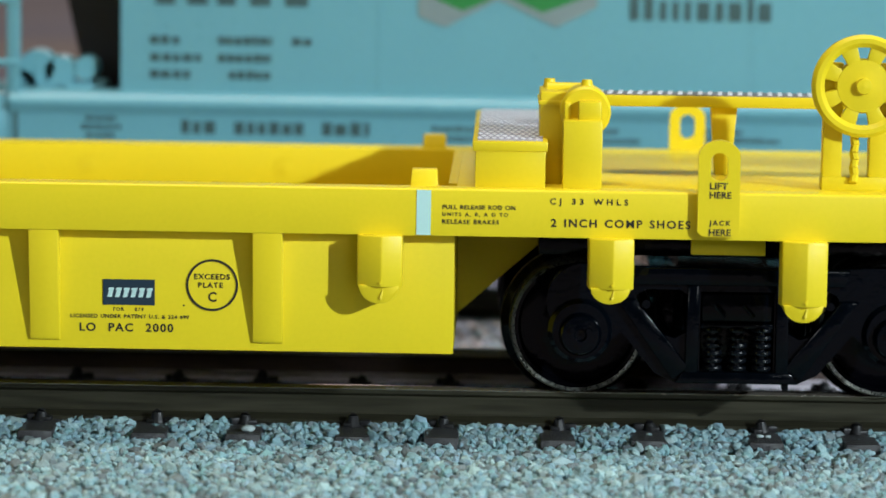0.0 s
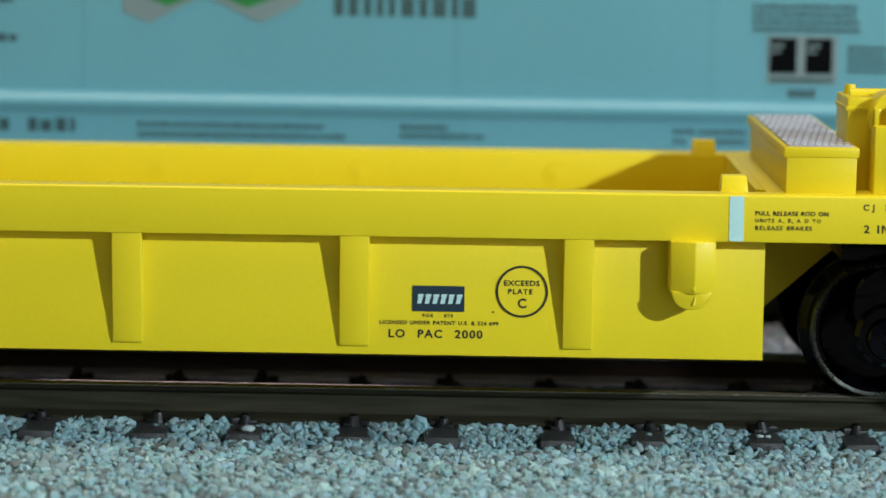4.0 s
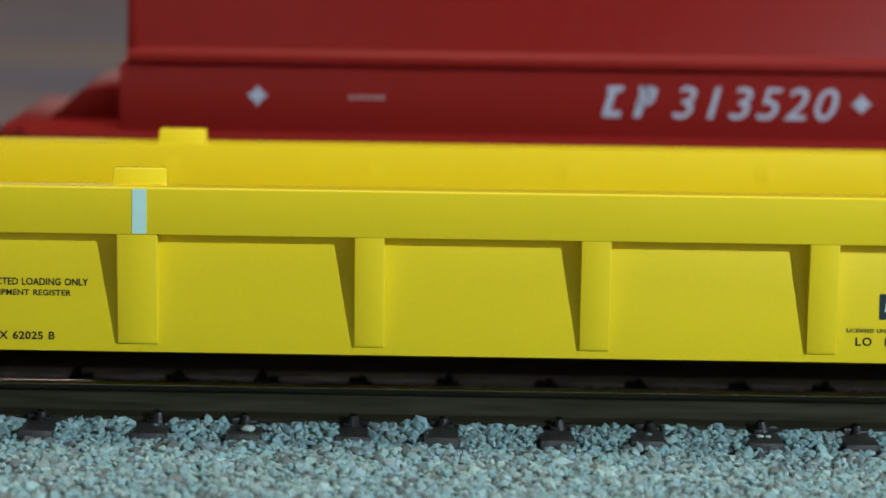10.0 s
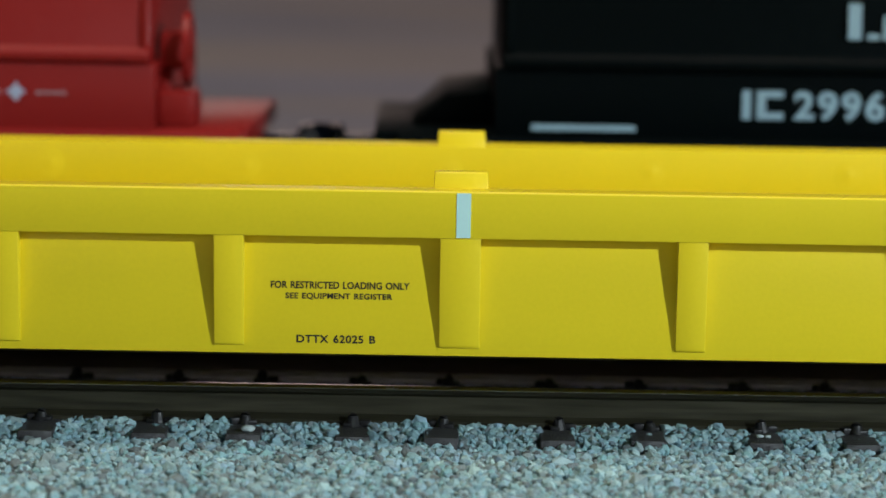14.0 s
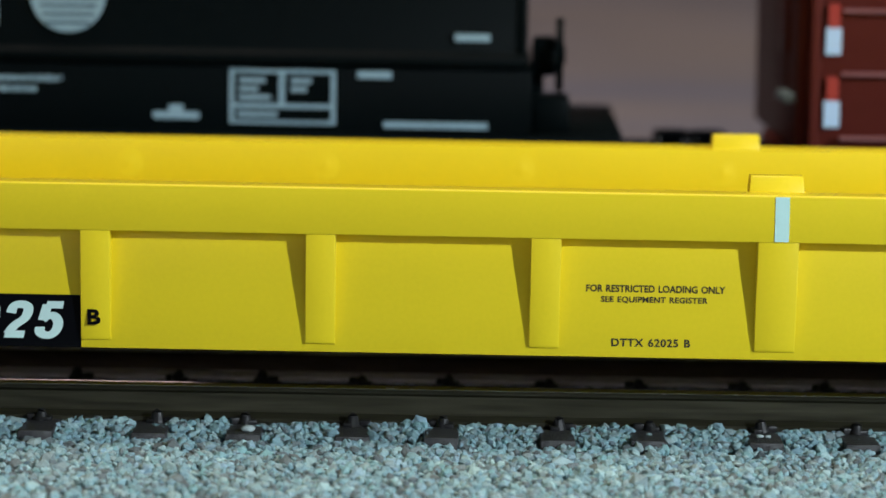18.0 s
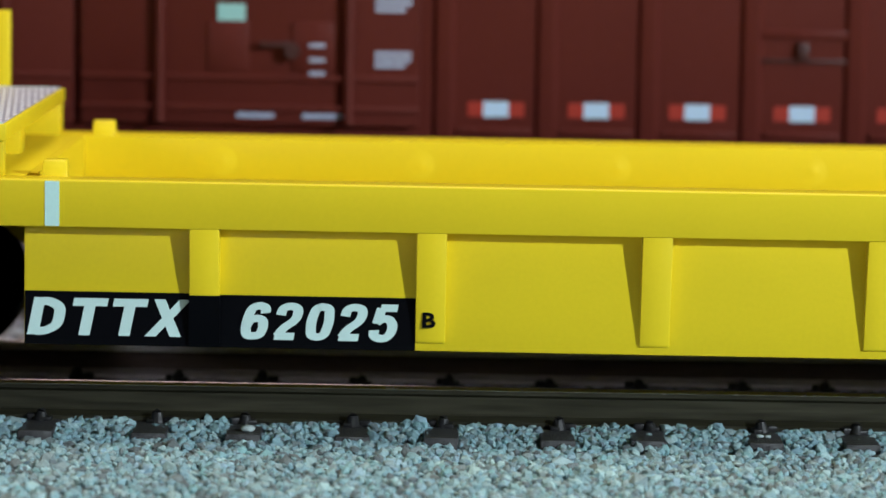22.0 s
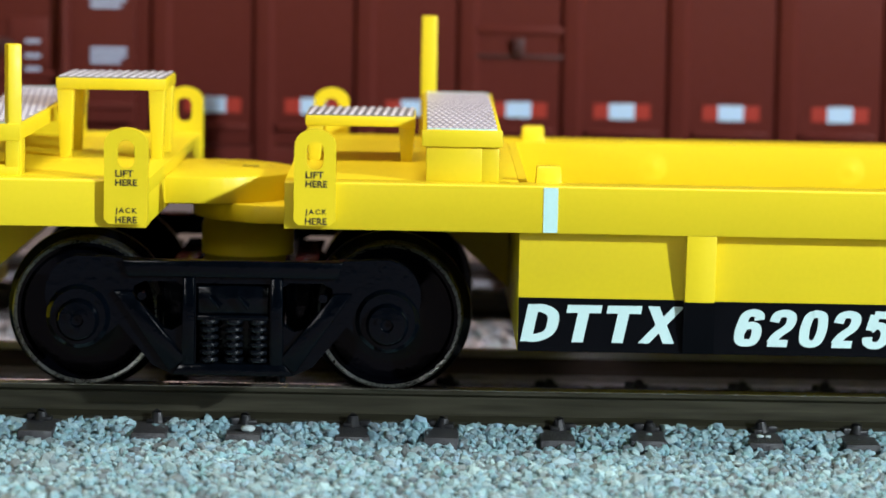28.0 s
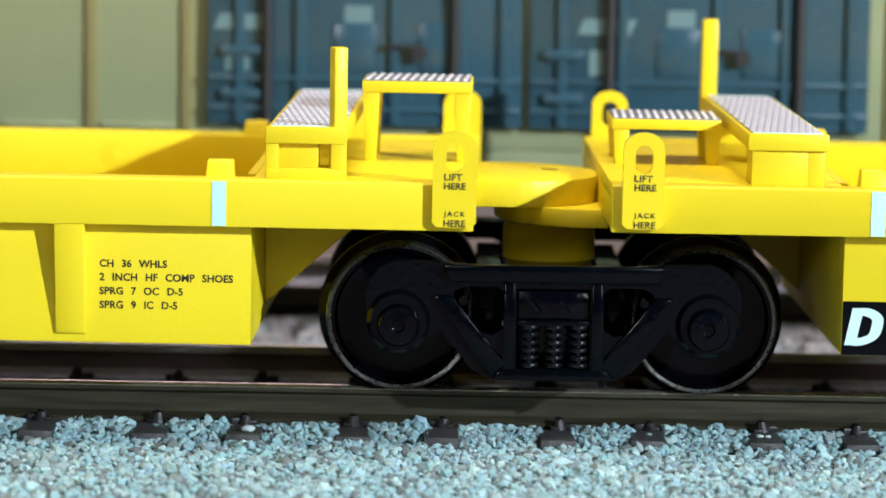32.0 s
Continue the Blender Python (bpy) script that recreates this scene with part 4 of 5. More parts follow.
def pivot(parent):
    lower = bmesh.new()
    lathe(lower, [(0.05, 8.2), (3.3, 8.2), (3.3, 10.2), (3.15, 10.75), (0.05, 10.75)], "z", 36, (0, 0, 0))
    part("centre_bearing", lower, YELLOW, parent, "round yellow bearing under the joint")


A_UNIT = unit_a()
C_UNIT = unit_c()
MID_TRUCK, MID_SETS = truck("glossy black truck under the yellow articulated joint", 21.0, 5.08)
pivot(MID_TRUCK)
END_TRUCK, END_SETS = truck("black truck with small wheels under the well car's end deck", 21.3, 4.66)
MID_AT, END_AT = -164.05, 20.5


# ---- the train behind ----
YB, TRACK2 = 35.5, 52.5


def underframe(parent, x0, x1, mat):
    """Centre sill, couplers and the hidden trucks of a car."""
    part("centre_sill", box(bmesh.new(), x0 - 1, x1 + 1, TRACK2 - 3, TRACK2 + 3, 9.5, 13.0, 0.2), mat, parent)
    for e, d in ((x0, -1), (x1, 1)):
        c = bmesh.new()
        box(c, min(e, e + d * 6), max(e, e + d * 6), TRACK2 - 1.4, TRACK2 + 1.4, 9.6, 12.2, 0.3)
        box(c, min(e + d * 4.2, e + d * 7.6), max(e + d * 4.2, e + d * 7.6), TRACK2 - 2.4, TRACK2 + 2.4, 9.0, 13.1, 0.5)
        part("coupler", c, BLACK, parent)
        xc = e - d * 20
        fr = bmesh.new()
        for s in (-1, 1):
            prism(fr, [(xc - 11, 7.5), (xc - 8, 9.0), (xc + 8, 9.0), (xc + 11, 7.5), (xc + 10, 4.5), (xc + 3.5, 1.8), (xc - 3.5, 1.8), (xc - 10, 4.5)], TRACK2 + s * 13.8 - 0.8, TRACK2 + s * 13.8 + 0.8, "y", 0.15)
        box(fr, xc - 3, xc + 3, TRACK2 - 13, TRACK2 + 13, 5.5, 9.6, 0.2)
        part("truck_frame", fr, BLACK, parent)
        for w in (-10, 10):
            bm = bmesh.new()
            for s in (-1, 1):
                lathe(bm, wheel_profile(4.8, s), "y", 28, (xc + w, TRACK2, 4.8))
            rod(bm, (xc + w, TRACK2 - 12, 4.8), (xc + w, TRACK2 + 12, 4.8), 0.8, 12)
            part("wheelset", bm, WHEEL, parent)


def ladder(parent, x0, x1, y, z0, z1, mat, pitch=5.15, first=0.0, w=0.9):
    lad = part("ladder", box(bmesh.new(), x0, x0 + w, y - 0.4, y + 0.4, z0, z1, 0.1), mat, parent)
    part("stile", box(bmesh.new(), x1 - w, x1, y - 0.4, y + 0.4, z0, z1, 0.1), mat, lad)
    z = z0 + first
    while z < z1:
        part("rung", rod(bmesh.new(), (x0, y - 0.3, z), (x1, y - 0.3, z), 0.32, 8), mat, lad)
        z += pitch
    return lad


def hopper(label):
    """A covered hopper; x = 0 is the first point of the mark on its side."""
    top = thing("covered_hopper_car", label, "hopper car", "covered hoppers of the train behind")
    f, b = YB, 2 * TRACK2 - YB
    x0, x1 = -26.3, 67.2
    # rounded body in cross-section, with corners cut in plan
    plan = [(x0, f + 0.6), (x1, f + 0.6), (x1 + 3.2, f + 3.4), (x1 + 3.2, b - 3.4), (x1, b - 0.6), (x0, b - 0.6), (x0, b - 0.7), (x0, f + 0.7)]
    bm = prism(bmesh.new(), plan, 16.2, 46.5, "z")
    part("body", bm, TEAL, top)
    # the left end turns from the lamp; its shade is painted on this sheet
    part("end_sheet", prism(bmesh.new(), [(x0, 17.6), (x0 - 1.6, 16.4), (x0 - 3.8, 17.0), (x0 - 5.4, 24.4), (x0 - 8.0, 38), (x0 - 8.0, 46.3), (x0, 46.3)], f + 8.5, b - 8.5, "y"), DARKEND, top, "end sheet with its shade painted near-black")
    part("end_plate", prism(bmesh.new(), [(x1 + 1.2, 16.3), (75.4, 16.3), (75.4, 18.2), (72.5, 18.2), (77.3, 32), (77.3, 46), (x1 + 1.2, 46)], f + 8.5, f + 9.5, "y"), TEAL, top)
    part("roof", prism(bmesh.new(), [(f + 0.8, 46.4), (f + 3.5, 48.6), (TRACK2, 50.2), (b - 3.5, 48.6), (b - 0.8, 46.4)], x0 - 5, x1 + 5, "x", 0.3), TEAL, top)
    for i in range(4):
        part("hatch", lathe(bmesh.new(), [(0.05, 50.0), (2.6, 50.0), (2.6, 51.2), (0.05, 51.6)], "z", 20, (-14 + i * 22, TRACK2, 0)), TEAL, top)
    # side sill with its rounded ledge
    for s, y in ((1, f), (-1, b)):
        part("side_sill", prism(bmesh.new(), [(y, 11.9), (y, 15.1), (y - 0.25 * s, 15.4), (y - 0.40 * s, 16.0), (y - 0.2 * s, 16.5), (y + 0.3 * s, 16.85), (y + 0.9 * s, 17.0), (y + 2.5 * s, 17.0), (y + 2.5 * s, 11.9)], -35.5, 75.0, "x"), TEAL, top)
        for xs, xe in ((-44.2, -35.6), (75.1, 84.5)):
            part("end_sill", box(bmesh.new(), xs, xe, min(y, y + 3 * s), max(y, y + 3 * s), 12.2, 15.2, 0.2), TEAL, top)
    for xs, xe in ((-38.5, -35.7), (75.8, 80.4)):
        part("end_box", box(bmesh.new(), xs, xe, f + 0.1, f + 3.2, 12.3, 16.6, 0.25), TEAL, top)
    for xs, xe in ((-44.0, -35.4), (75.0, 84.6)):
        part("end_platform", box(bmesh.new(), xs, xe, f + 2, b - 2, 12.4, 14.2, 0.2), TEAL, top)
    for xs, xe in ((-47.0, -43.6), (84.2, 88.4)):
        part("step", box(bmesh.new(), xs, xe, f + 2.5, f + 12, 12.0, 13.4, 0.3), TEAL, top)
    for x in (-14.0, 12.0, 38.0):
        part("bay", prism(bmesh.new(), [(x - 11, 12.0), (x + 11, 12.0), (x + 5.5, 8.6), (x - 5.5, 8.6)], f + 5, b - 5, "y", 0.2), TEAL, top)
    # raised sheet corner, end ladders, braces, brake gear
    ladder(top, -41.2, -34.6, f + 0.5, 13.6, 46, TEAL, first=5.6, w=1.1)
    ladder(top, 76.0, 82.75, f + 0.5, 13.6, 46, TEAL, first=5.25, w=0.95)
    ladder(top, 81.2, 84.0, f + 6, 13.6, 46, TEAL, first=5.1, w=1.2)
    ladder(top, -43.4, -40.8, f + 6, 13.6, 46, TEAL, first=5.6, w=1.0)
    part("brace", prism(bmesh.new(), [(69.1, 17.0), (70.15, 17.0), (72.6, 27.0), (71.5, 27.0)], f + 1.2, f + 2.2, "y"), TEALDARK, top)
    part("brace", box(bmesh.new(), 71.0, 73.4, f + 1.3, f + 2.0, 21.4, 21.9, 0.05), TEALDARK, top)
    part("grab_step", box(bmesh.new(), 82.4, 86.0, f + 1, f + 2.2, 15.2, 16.6, 0.2), TEAL, top)
    lump = bmesh.new()
    for cx, cz, r in ((-33.6, 18.6, 1.5), (-31.6, 18.3, 1.3), (-29.5, 18.6, 1.0), (-34.8, 17.2, 1.2)):
        lathe(lump, [(0.05, f + 3), (r, f + 3), (r * 1.05, f + 6), (r * 0.6, f + 7), (0.05, f + 7)], "y", 16, (cx, 0, cz))
    box(lump, -36, -28, f + 3, f + 8, 15.4, 17.5, 0.3)
    part("brake_gear", lump, TEAL, top)
    # marks: chevrons, bars of writing
    y = f + 0.55
    for grey, green in (([(-1.7, 27), (-1.7, 23.55), (0.55, 22.65), (4.9, 25.0), (6.6, 27)], [(-1.2, 27.1), (-0.25, 25.0), (2.0, 24.05), (4.3, 25.0), (5.5, 27.1)]),
                        ([(4.9, 27), (4.9, 25.05), (9.7, 22.8), (13.1, 24.5), (13.1, 27)], [(5.9, 27.1), (5.9, 25.2), (8.6, 24.0), (12.6, 25.5), (12.6, 27.1)])):
        part("chevron", prism(bmesh.new(), grey, y - 0.04, y, "y"), GREY, top)
        part("chevron", prism(bmesh.new(), green, y - 0.07, y - 0.02, "y"), GREEN, top)
    for u, w, h in ((15.8, 0.75, 2.3), (17.0, 0.75, 2.3), (18.25, 0.6, 1.6), (19.3, 0.55, 1.6), (20.3, 0.55, 1.6), (21.35, 1.05, 1.6), (22.85, 0.7, 1.6), (23.95, 1.1, 1.6), (25.5, 0.55, 2.3), (26.4, 1.1, 1.6)):
        bar(u, u + w, 23.5, 23.5 + h, y, TEALDARK, top, "name_mark")
    for i, z in enumerate((20.95, 19.5, 18.1)):
        scribble(-23.85, -23.85 + (2.4, 4.2, 3.3)[i], z, z + 0.72, y, TEALDARK, top)
        scribble(-18.2 + (0.9 if i == 2 else 0), -13.8, z, z + 0.72, y, TEALDARK, top, 0.7)
    scribble(-12.1, -10.5, 20.95, 21.6, y, TEALDARK, top)
    for u, w in ((-23.4, 1.6), (-20.8, 1.7), (-18.3, 1.5), (-15.6, 1.7), (-12.7, 1.9)):
        bar(u, u + w, 24.2, 26.4, y, TEALDARK, top)
    lab = bar(51.7, 57.5, 18.45, 22.45, y, GREY, top, "data_label")
    for u in (51.9, 54.85):
        bar(u, u + 2.2, 19.3, 22.2, y - 0.05, DECAL, lab, "label_panel")
        bar(u + 0.1, u + 1.2, 21.5, 21.7, y - 0.09, GREY, lab, "label_mark")
        bar(u + 0.1, u + 0.9, 21.0, 21.2, y - 0.09, GREY, lab, "label_mark")
    bar(52.0, 57.2, 18.6, 18.95, y - 0.05, TEALDARK, lab, "label_panel")
    scribble(53.5, 55.9, 17.3, 18.0, y, TEALDARK, top, 0.6)
    for i in range(4):
        scribble(50.4, 59.3 - i * 0.1, 22.75 + i * 0.62, 23.15 + i * 0.62, y, TEALDARK, top, 0.6)
        scribble(58.35, (61.8, 61.9, 61.4, 62.0)[i], 19.45 + i * 0.6, 19.85 + i * 0.6, y, TEALDARK, top, 0.6)
    scribble(62.4, 63.7, 20.1, 20.45, y, TEALDARK, top, 0.6)
    y = f - 0.02
    for u, w in ((-21.2, 2.9), (-16.8, 5.8), (-9.5, 3.9)):
        scribble(u, u + w, 13.55, 14.75, y, TEALDARK, top, 1.1)
    for u, w in ((-29.5, 3.3), (71.4, 3.4)):
        for z in (14.75, 14.05, 13.35):
            scribble(u + (0.4 if z != 14.05 else 0), u + w - (0.4 if z != 14.05 else 0), z - 0.25, z + 0.2, y, TEALDARK, top, 0.6)
    for u, w, z in ((-0.4, 15.4, 14.3), (-0.4, 17.2, 13.5), (21.4, 3.9, 14.4), (21.4, 7.0, 13.7), (44.0, 1.9, 14.4), (46.2, 3.9, 14.4), (44.0, 1.2, 13.6), (46.0, 4.1, 13.6)):
        scribble(u, u + w, z - 0.25, z + 0.2, y, TEALDARK, top, 0.6)
    for u in (-5.0, 26.0, 47.0):
        part("seam", box(bmesh.new(), u, u + 0.25, f + 0.55, f + 0.62, 17.2, 46), TEAL, top)
    for u in (-35.5, 75.0):
        part("sill_joint", box(bmesh.new(), u + 0.4, u + 0.75, f - 0.05, f + 0.3, 12.0, 16.6), TEALDARK, top)
    underframe(top, -46, 87, TEAL)
    return top


def coil_car(label, mat, ink, x0, x1, slot):
    top = thing("coil_car", label, "coil car", "coil cars of the train behind")
    f, b = YB, 2 * TRACK2 - YB
    part("trough", prism(bmesh.new(), [(f, 13.6), (f, 19.2), (f + 2, 19.4), (b - 2, 19.4), (b, 19.2), (b, 13.6)], x0 - 0.6, x1 + 0.4, "x", 0.15), mat, top)
    part("side_sill", prism(bmesh.new(), [(f - 0.7, 11.6), (f - 0.7, 13.6), (f + 0.4, 13.9), (b - 0.4, 13.9), (b + 0.7, 13.6), (b + 0.7, 11.6)], x0 - 8.5, x1 + 7.5, "x", 0.15), mat, top)
    for u0, u1 in ((x0 - 10.5, x0 - 0.7), (x1 + 0.5, x1 + 8.0)):
        part("end_platform", box(bmesh.new(), u0, u1, f + 1.0, b - 1.0, 12.2, 14.0, 0.2), mat, top)
    part("end_step", prism(bmesh.new(), [(x0 - 7.5, 13.9), (x0 - 0.7, 13.9), (x0 - 0.7, 17.0), (x0 - 4.5, 16.6)], f + 8, b - 4, "y", 0.2), mat, top)
    for u0, u1 in ((x0, slot - 1.2), (slot + 1.2, x1)):
        out = [(f - 0.35, 19.45), (f - 0.35, 20.3), (f + 0.3, 20.6), (f + 0.5, 29), (f + 4, 34), (TRACK2, 36.5), (b - 4, 34), (b - 0.5, 29), (b - 0.3, 20.6), (b + 0.35, 20.3), (b + 0.35, 19.45)]
        h = part("hood", prism(bmesh.new(), out, u0, u1, "x", 0.2), mat, top)
        for e in (u0 + 0.2, u1 - 0.9):
            part("hood_edge", prism(bmesh.new(), [(y + (-0.18 if y < TRACK2 else 0.18), z + (0.15 if z > 30 else 0)) for y, z in out[2:9]], e, e + 0.7, "x", 0.1), mat, h)
    part("hood_lifter", box(bmesh.new(), slot - 0.4, slot + 0.5, f + 1.2, f + 3.5, 19.5, 33, 0.1), GREY, top)
    turn = Matrix.Translation(Vector((x1 + 2.7, f + 5, 20.3)) * MM) @ Matrix.Rotation(math.pi / 2, 4, "Y")
    bw = bmesh.new()
    lathe(bw, [(3.1, -0.3), (3.1, 0.3), (2.5, 0.3), (2.5, -0.3)], "z", 28)
    bmesh.ops.transform(bw, matrix=turn, verts=bw.verts)
    wheel = part("brake_wheel", bw, mat, top)
    bw = bmesh.new()
    lathe(bw, [(0.05, -0.3), (0.8, -0.3), (0.8, 0.5), (0.05, 0.5)], "z", 16)
    bmesh.ops.transform(bw, matrix=turn, verts=bw.verts)
    part("hub", bw, mat, wheel)
    for i in range(6):
        a = math.pi * i / 3
        bw = rod(bmesh.new(), (0.6 * math.cos(a), 0.6 * math.sin(a), 0), (2.7 * math.cos(a), 2.7 * math.sin(a), 0), 0.3, 8)
        bmesh.ops.transform(bw, matrix=turn, verts=bw.verts)
        part("spoke", bw, mat, wheel)
    bm = bmesh.new()
    box(bm, x1 + 0.4, x1 + 2.4, f + 3.4, f + 6.6, 18.6, 21.8, 0.4)
    box(bm, x1 + 0.4, x1 + 3.6, f + 1.5, f + 7, 14.0, 17.0, 0.4)
    box(bm, x1 + 0.4, x1 + 1.4, f + 4, f + 6, 14.0, 19.0, 0.2)
    part("brake_housing", bm, mat, top)
    underframe(top, x0 - 9, x1 + 7, mat)
    return top


def red_marks(top):
    y = YB - 0.03
    for u in (412.84, 462.81, 510.13, 560.94):
        part("lift_mark", prism(bmesh.new(), [(u + q * math.cos(a), 16.85 + q * math.sin(a)) for q, a in [((0.85, 0.5)[i % 2], math.pi * i / 4) for i in range(8)]], y - 0.03, y + 0.02, "y"), LILAC, top)
    for u, w in ((420.4, 2.9), (550.5, 2.9), (556.2, 3.6), (562.6, 2.6)):
        scribble(u, u + w, 16.65, 17.0, y, FAINT, top, 0.7)
    for u, w, z0, z1 in ((441.3, 0.6, 15.6, 18.0), (441.7, 1.3, 17.6, 18.1), (441.5, 1.3, 15.5, 16.0), (443.9, 0.6, 15.5, 18.1), (444.3, 1.2, 17.6, 18.1), (445.1, 0.5, 16.8, 17.9), (444.1, 1.2, 16.5, 16.95)):
        bar(u, u + w, z0, z1, y, LILAC, top, "railway_mark", 0.3)
    lettering("313520", 447.2, 460.9, 15.45, 18.15, y, LILAC, top, slant=0.25, weight=0.004)
    for u, w, z in ((477.8, 3.7, 17.3), (482.4, 3.5, 17.3), (486.7, 2.4, 17.3), (477.8, 2.8, 16.1), (482.6, 3.2, 16.1), (489.4, 4.8, 15.9)):
        scribble(u, u + w, z, z + 0.55, y, FAINT, top, 0.7)
    for u, w, z0, z1 in ((517.0, 0.75, 15.6, 18.0), (517.5, 1.7, 17.55, 18.1), (517.2, 1.7, 15.5, 16.05), (519.6, 0.7, 15.5, 18.1), (520.1, 1.6, 17.6, 18.1), (521.1, 0.65, 16.8, 17.9), (519.9, 1.5, 16.5, 16.95),
                         (523.1, 0.7, 15.5, 18.1), (523.7, 1.5, 17.6, 18.1), (524.7, 0.65, 15.5, 17.9), (525.7, 1.3, 15.5, 16.0), (525.8, 0.5, 15.6, 17.2), (526.7, 0.55, 15.5, 17.2), (527.8, 0.55, 15.5, 17.3), (528.8, 0.55, 15.5, 18.2)):
        bar(u, u + w, z0, z1, y, WHITEMARK, top, "railway_mark", 0.25)
    lab = bar(532.5, 537.1, 15.6, 18.6, y, LILAC, top, "data_label")
    bar(532.8, 536.8, 16.7, 18.3, y - 0.05, NAVY, lab, "label_panel")
    bar(532.8, 536.8, 15.9, 16.3, y - 0.05, NAVY, lab, "label_panel")


def black_marks(top):
    y = YB - 0.03
    bar(621.0, 621.7, 15.5, 17.9, y, PALEBLUE, top, "railway_mark")
    bar(622.2, 622.95, 15.5, 17.9, y, PALEBLUE, top, "railway_mark")
    for z in (15.5, 17.3):
        bar(622.9, 624.4, z, z + 0.6, y, PALEBLUE, top, "railway_mark")
    lettering("299623", 625.3, 636.6, 15.45, 17.95, y, PALEBLUE, top, weight=0.035)
    for u, w, z in ((639.3, 3.6, 17.0), (639.3, 3.0, 15.8), (644.4, 3.7, 17.0), (645.0, 3.1, 15.8)):
        scribble(u, u + w, z, z + 0.75, y, PALEBLUE, top, 0.8)
    for u in (603.6, 761.0):
        bar(u, u + 8.6, 14.35, 14.85, y - 0.1, PALEBLUE, top, "pale_strip")
    yh = YB + 0.4
    for u in (629.6, 717.7):
        for i, w in enumerate((2.6, 1.6, 1.8, 1.0, 1.0, 1.6, 0.7)):
            v = u + (0, 2.9, 4.7, 6.7, 7.9, 9.1, 11.0)[i]
            bar(v, v + w * 0.42, 22.2, 25.2 if i in (0, 3, 6) else 24.2, yh - 0.35, PALEBLUE, top, "railway_mark")
            if w > 0.8:
                bar(v + w * 0.62, v + w, 22.2, 22.7 if i in (0, 1) else 24.1, yh - 0.35, PALEBLUE, top, "railway_mark")
    for u in (646.8, 734.8):
        rnd = [(u + 3.1 * math.cos(a), 24.9 + 3.1 * math.sin(a)) for a in [2 * math.pi * i / 28 for i in range(28)]]
        disc = part("round_emblem", prism(bmesh.new(), rnd, yh - 0.4, yh - 0.3, "y"), PALEBLUE, top)
        for k in range(4):
            bar(u - 2.6 + k * 0.25, u + 2.6 - k * 0.25, 24.6 - k * 0.7, 24.78 - k * 0.7, yh - 0.42, COAL, disc, "emblem_line")
    for w, z in ((10.5, 18.0), (8.6, 17.1), (4.2, 16.2)):
        scribble(723.8, 723.8 + w, z - 0.25, z + 0.25, y, PALEBLUE, top, 0.7)
    lab = bar(748.2, 757.0, 14.5, 19.0, y, PALEBLUE, top, "data_label")
    for u0, u1, z0, z1 in ((748.6, 752.3, 16.2, 18.7), (752.8, 756.6, 16.2, 18.7), (748.6, 756.6, 14.8, 15.8)):
        bar(u0, u1, z0, z1, y - 0.05, COAL, lab, "label_panel")
    for u0, u1, z in ((749.0, 751.2, 17.9), (749.0, 750.6, 17.2), (749.0, 751.6, 16.5), (753.3, 755.0, 17.9), (753.3, 754.6, 17.2), (748.9, 752.2, 15.1)):
        bar(u0, u1, z, z + 0.4, y - 0.1, PALEBLUE, lab, "label_mark")
    for u, w, z in ((741.9, 3.8, 14.8), (743.2, 1.2, 15.4), (758.8, 2.8, 18.4), (766.8, 2.9, 21.6), (683.0, 2.9, 21.6)):
        bar(u, u + w, z, z + 0.6, y - 0.1, PALEBLUE, top)


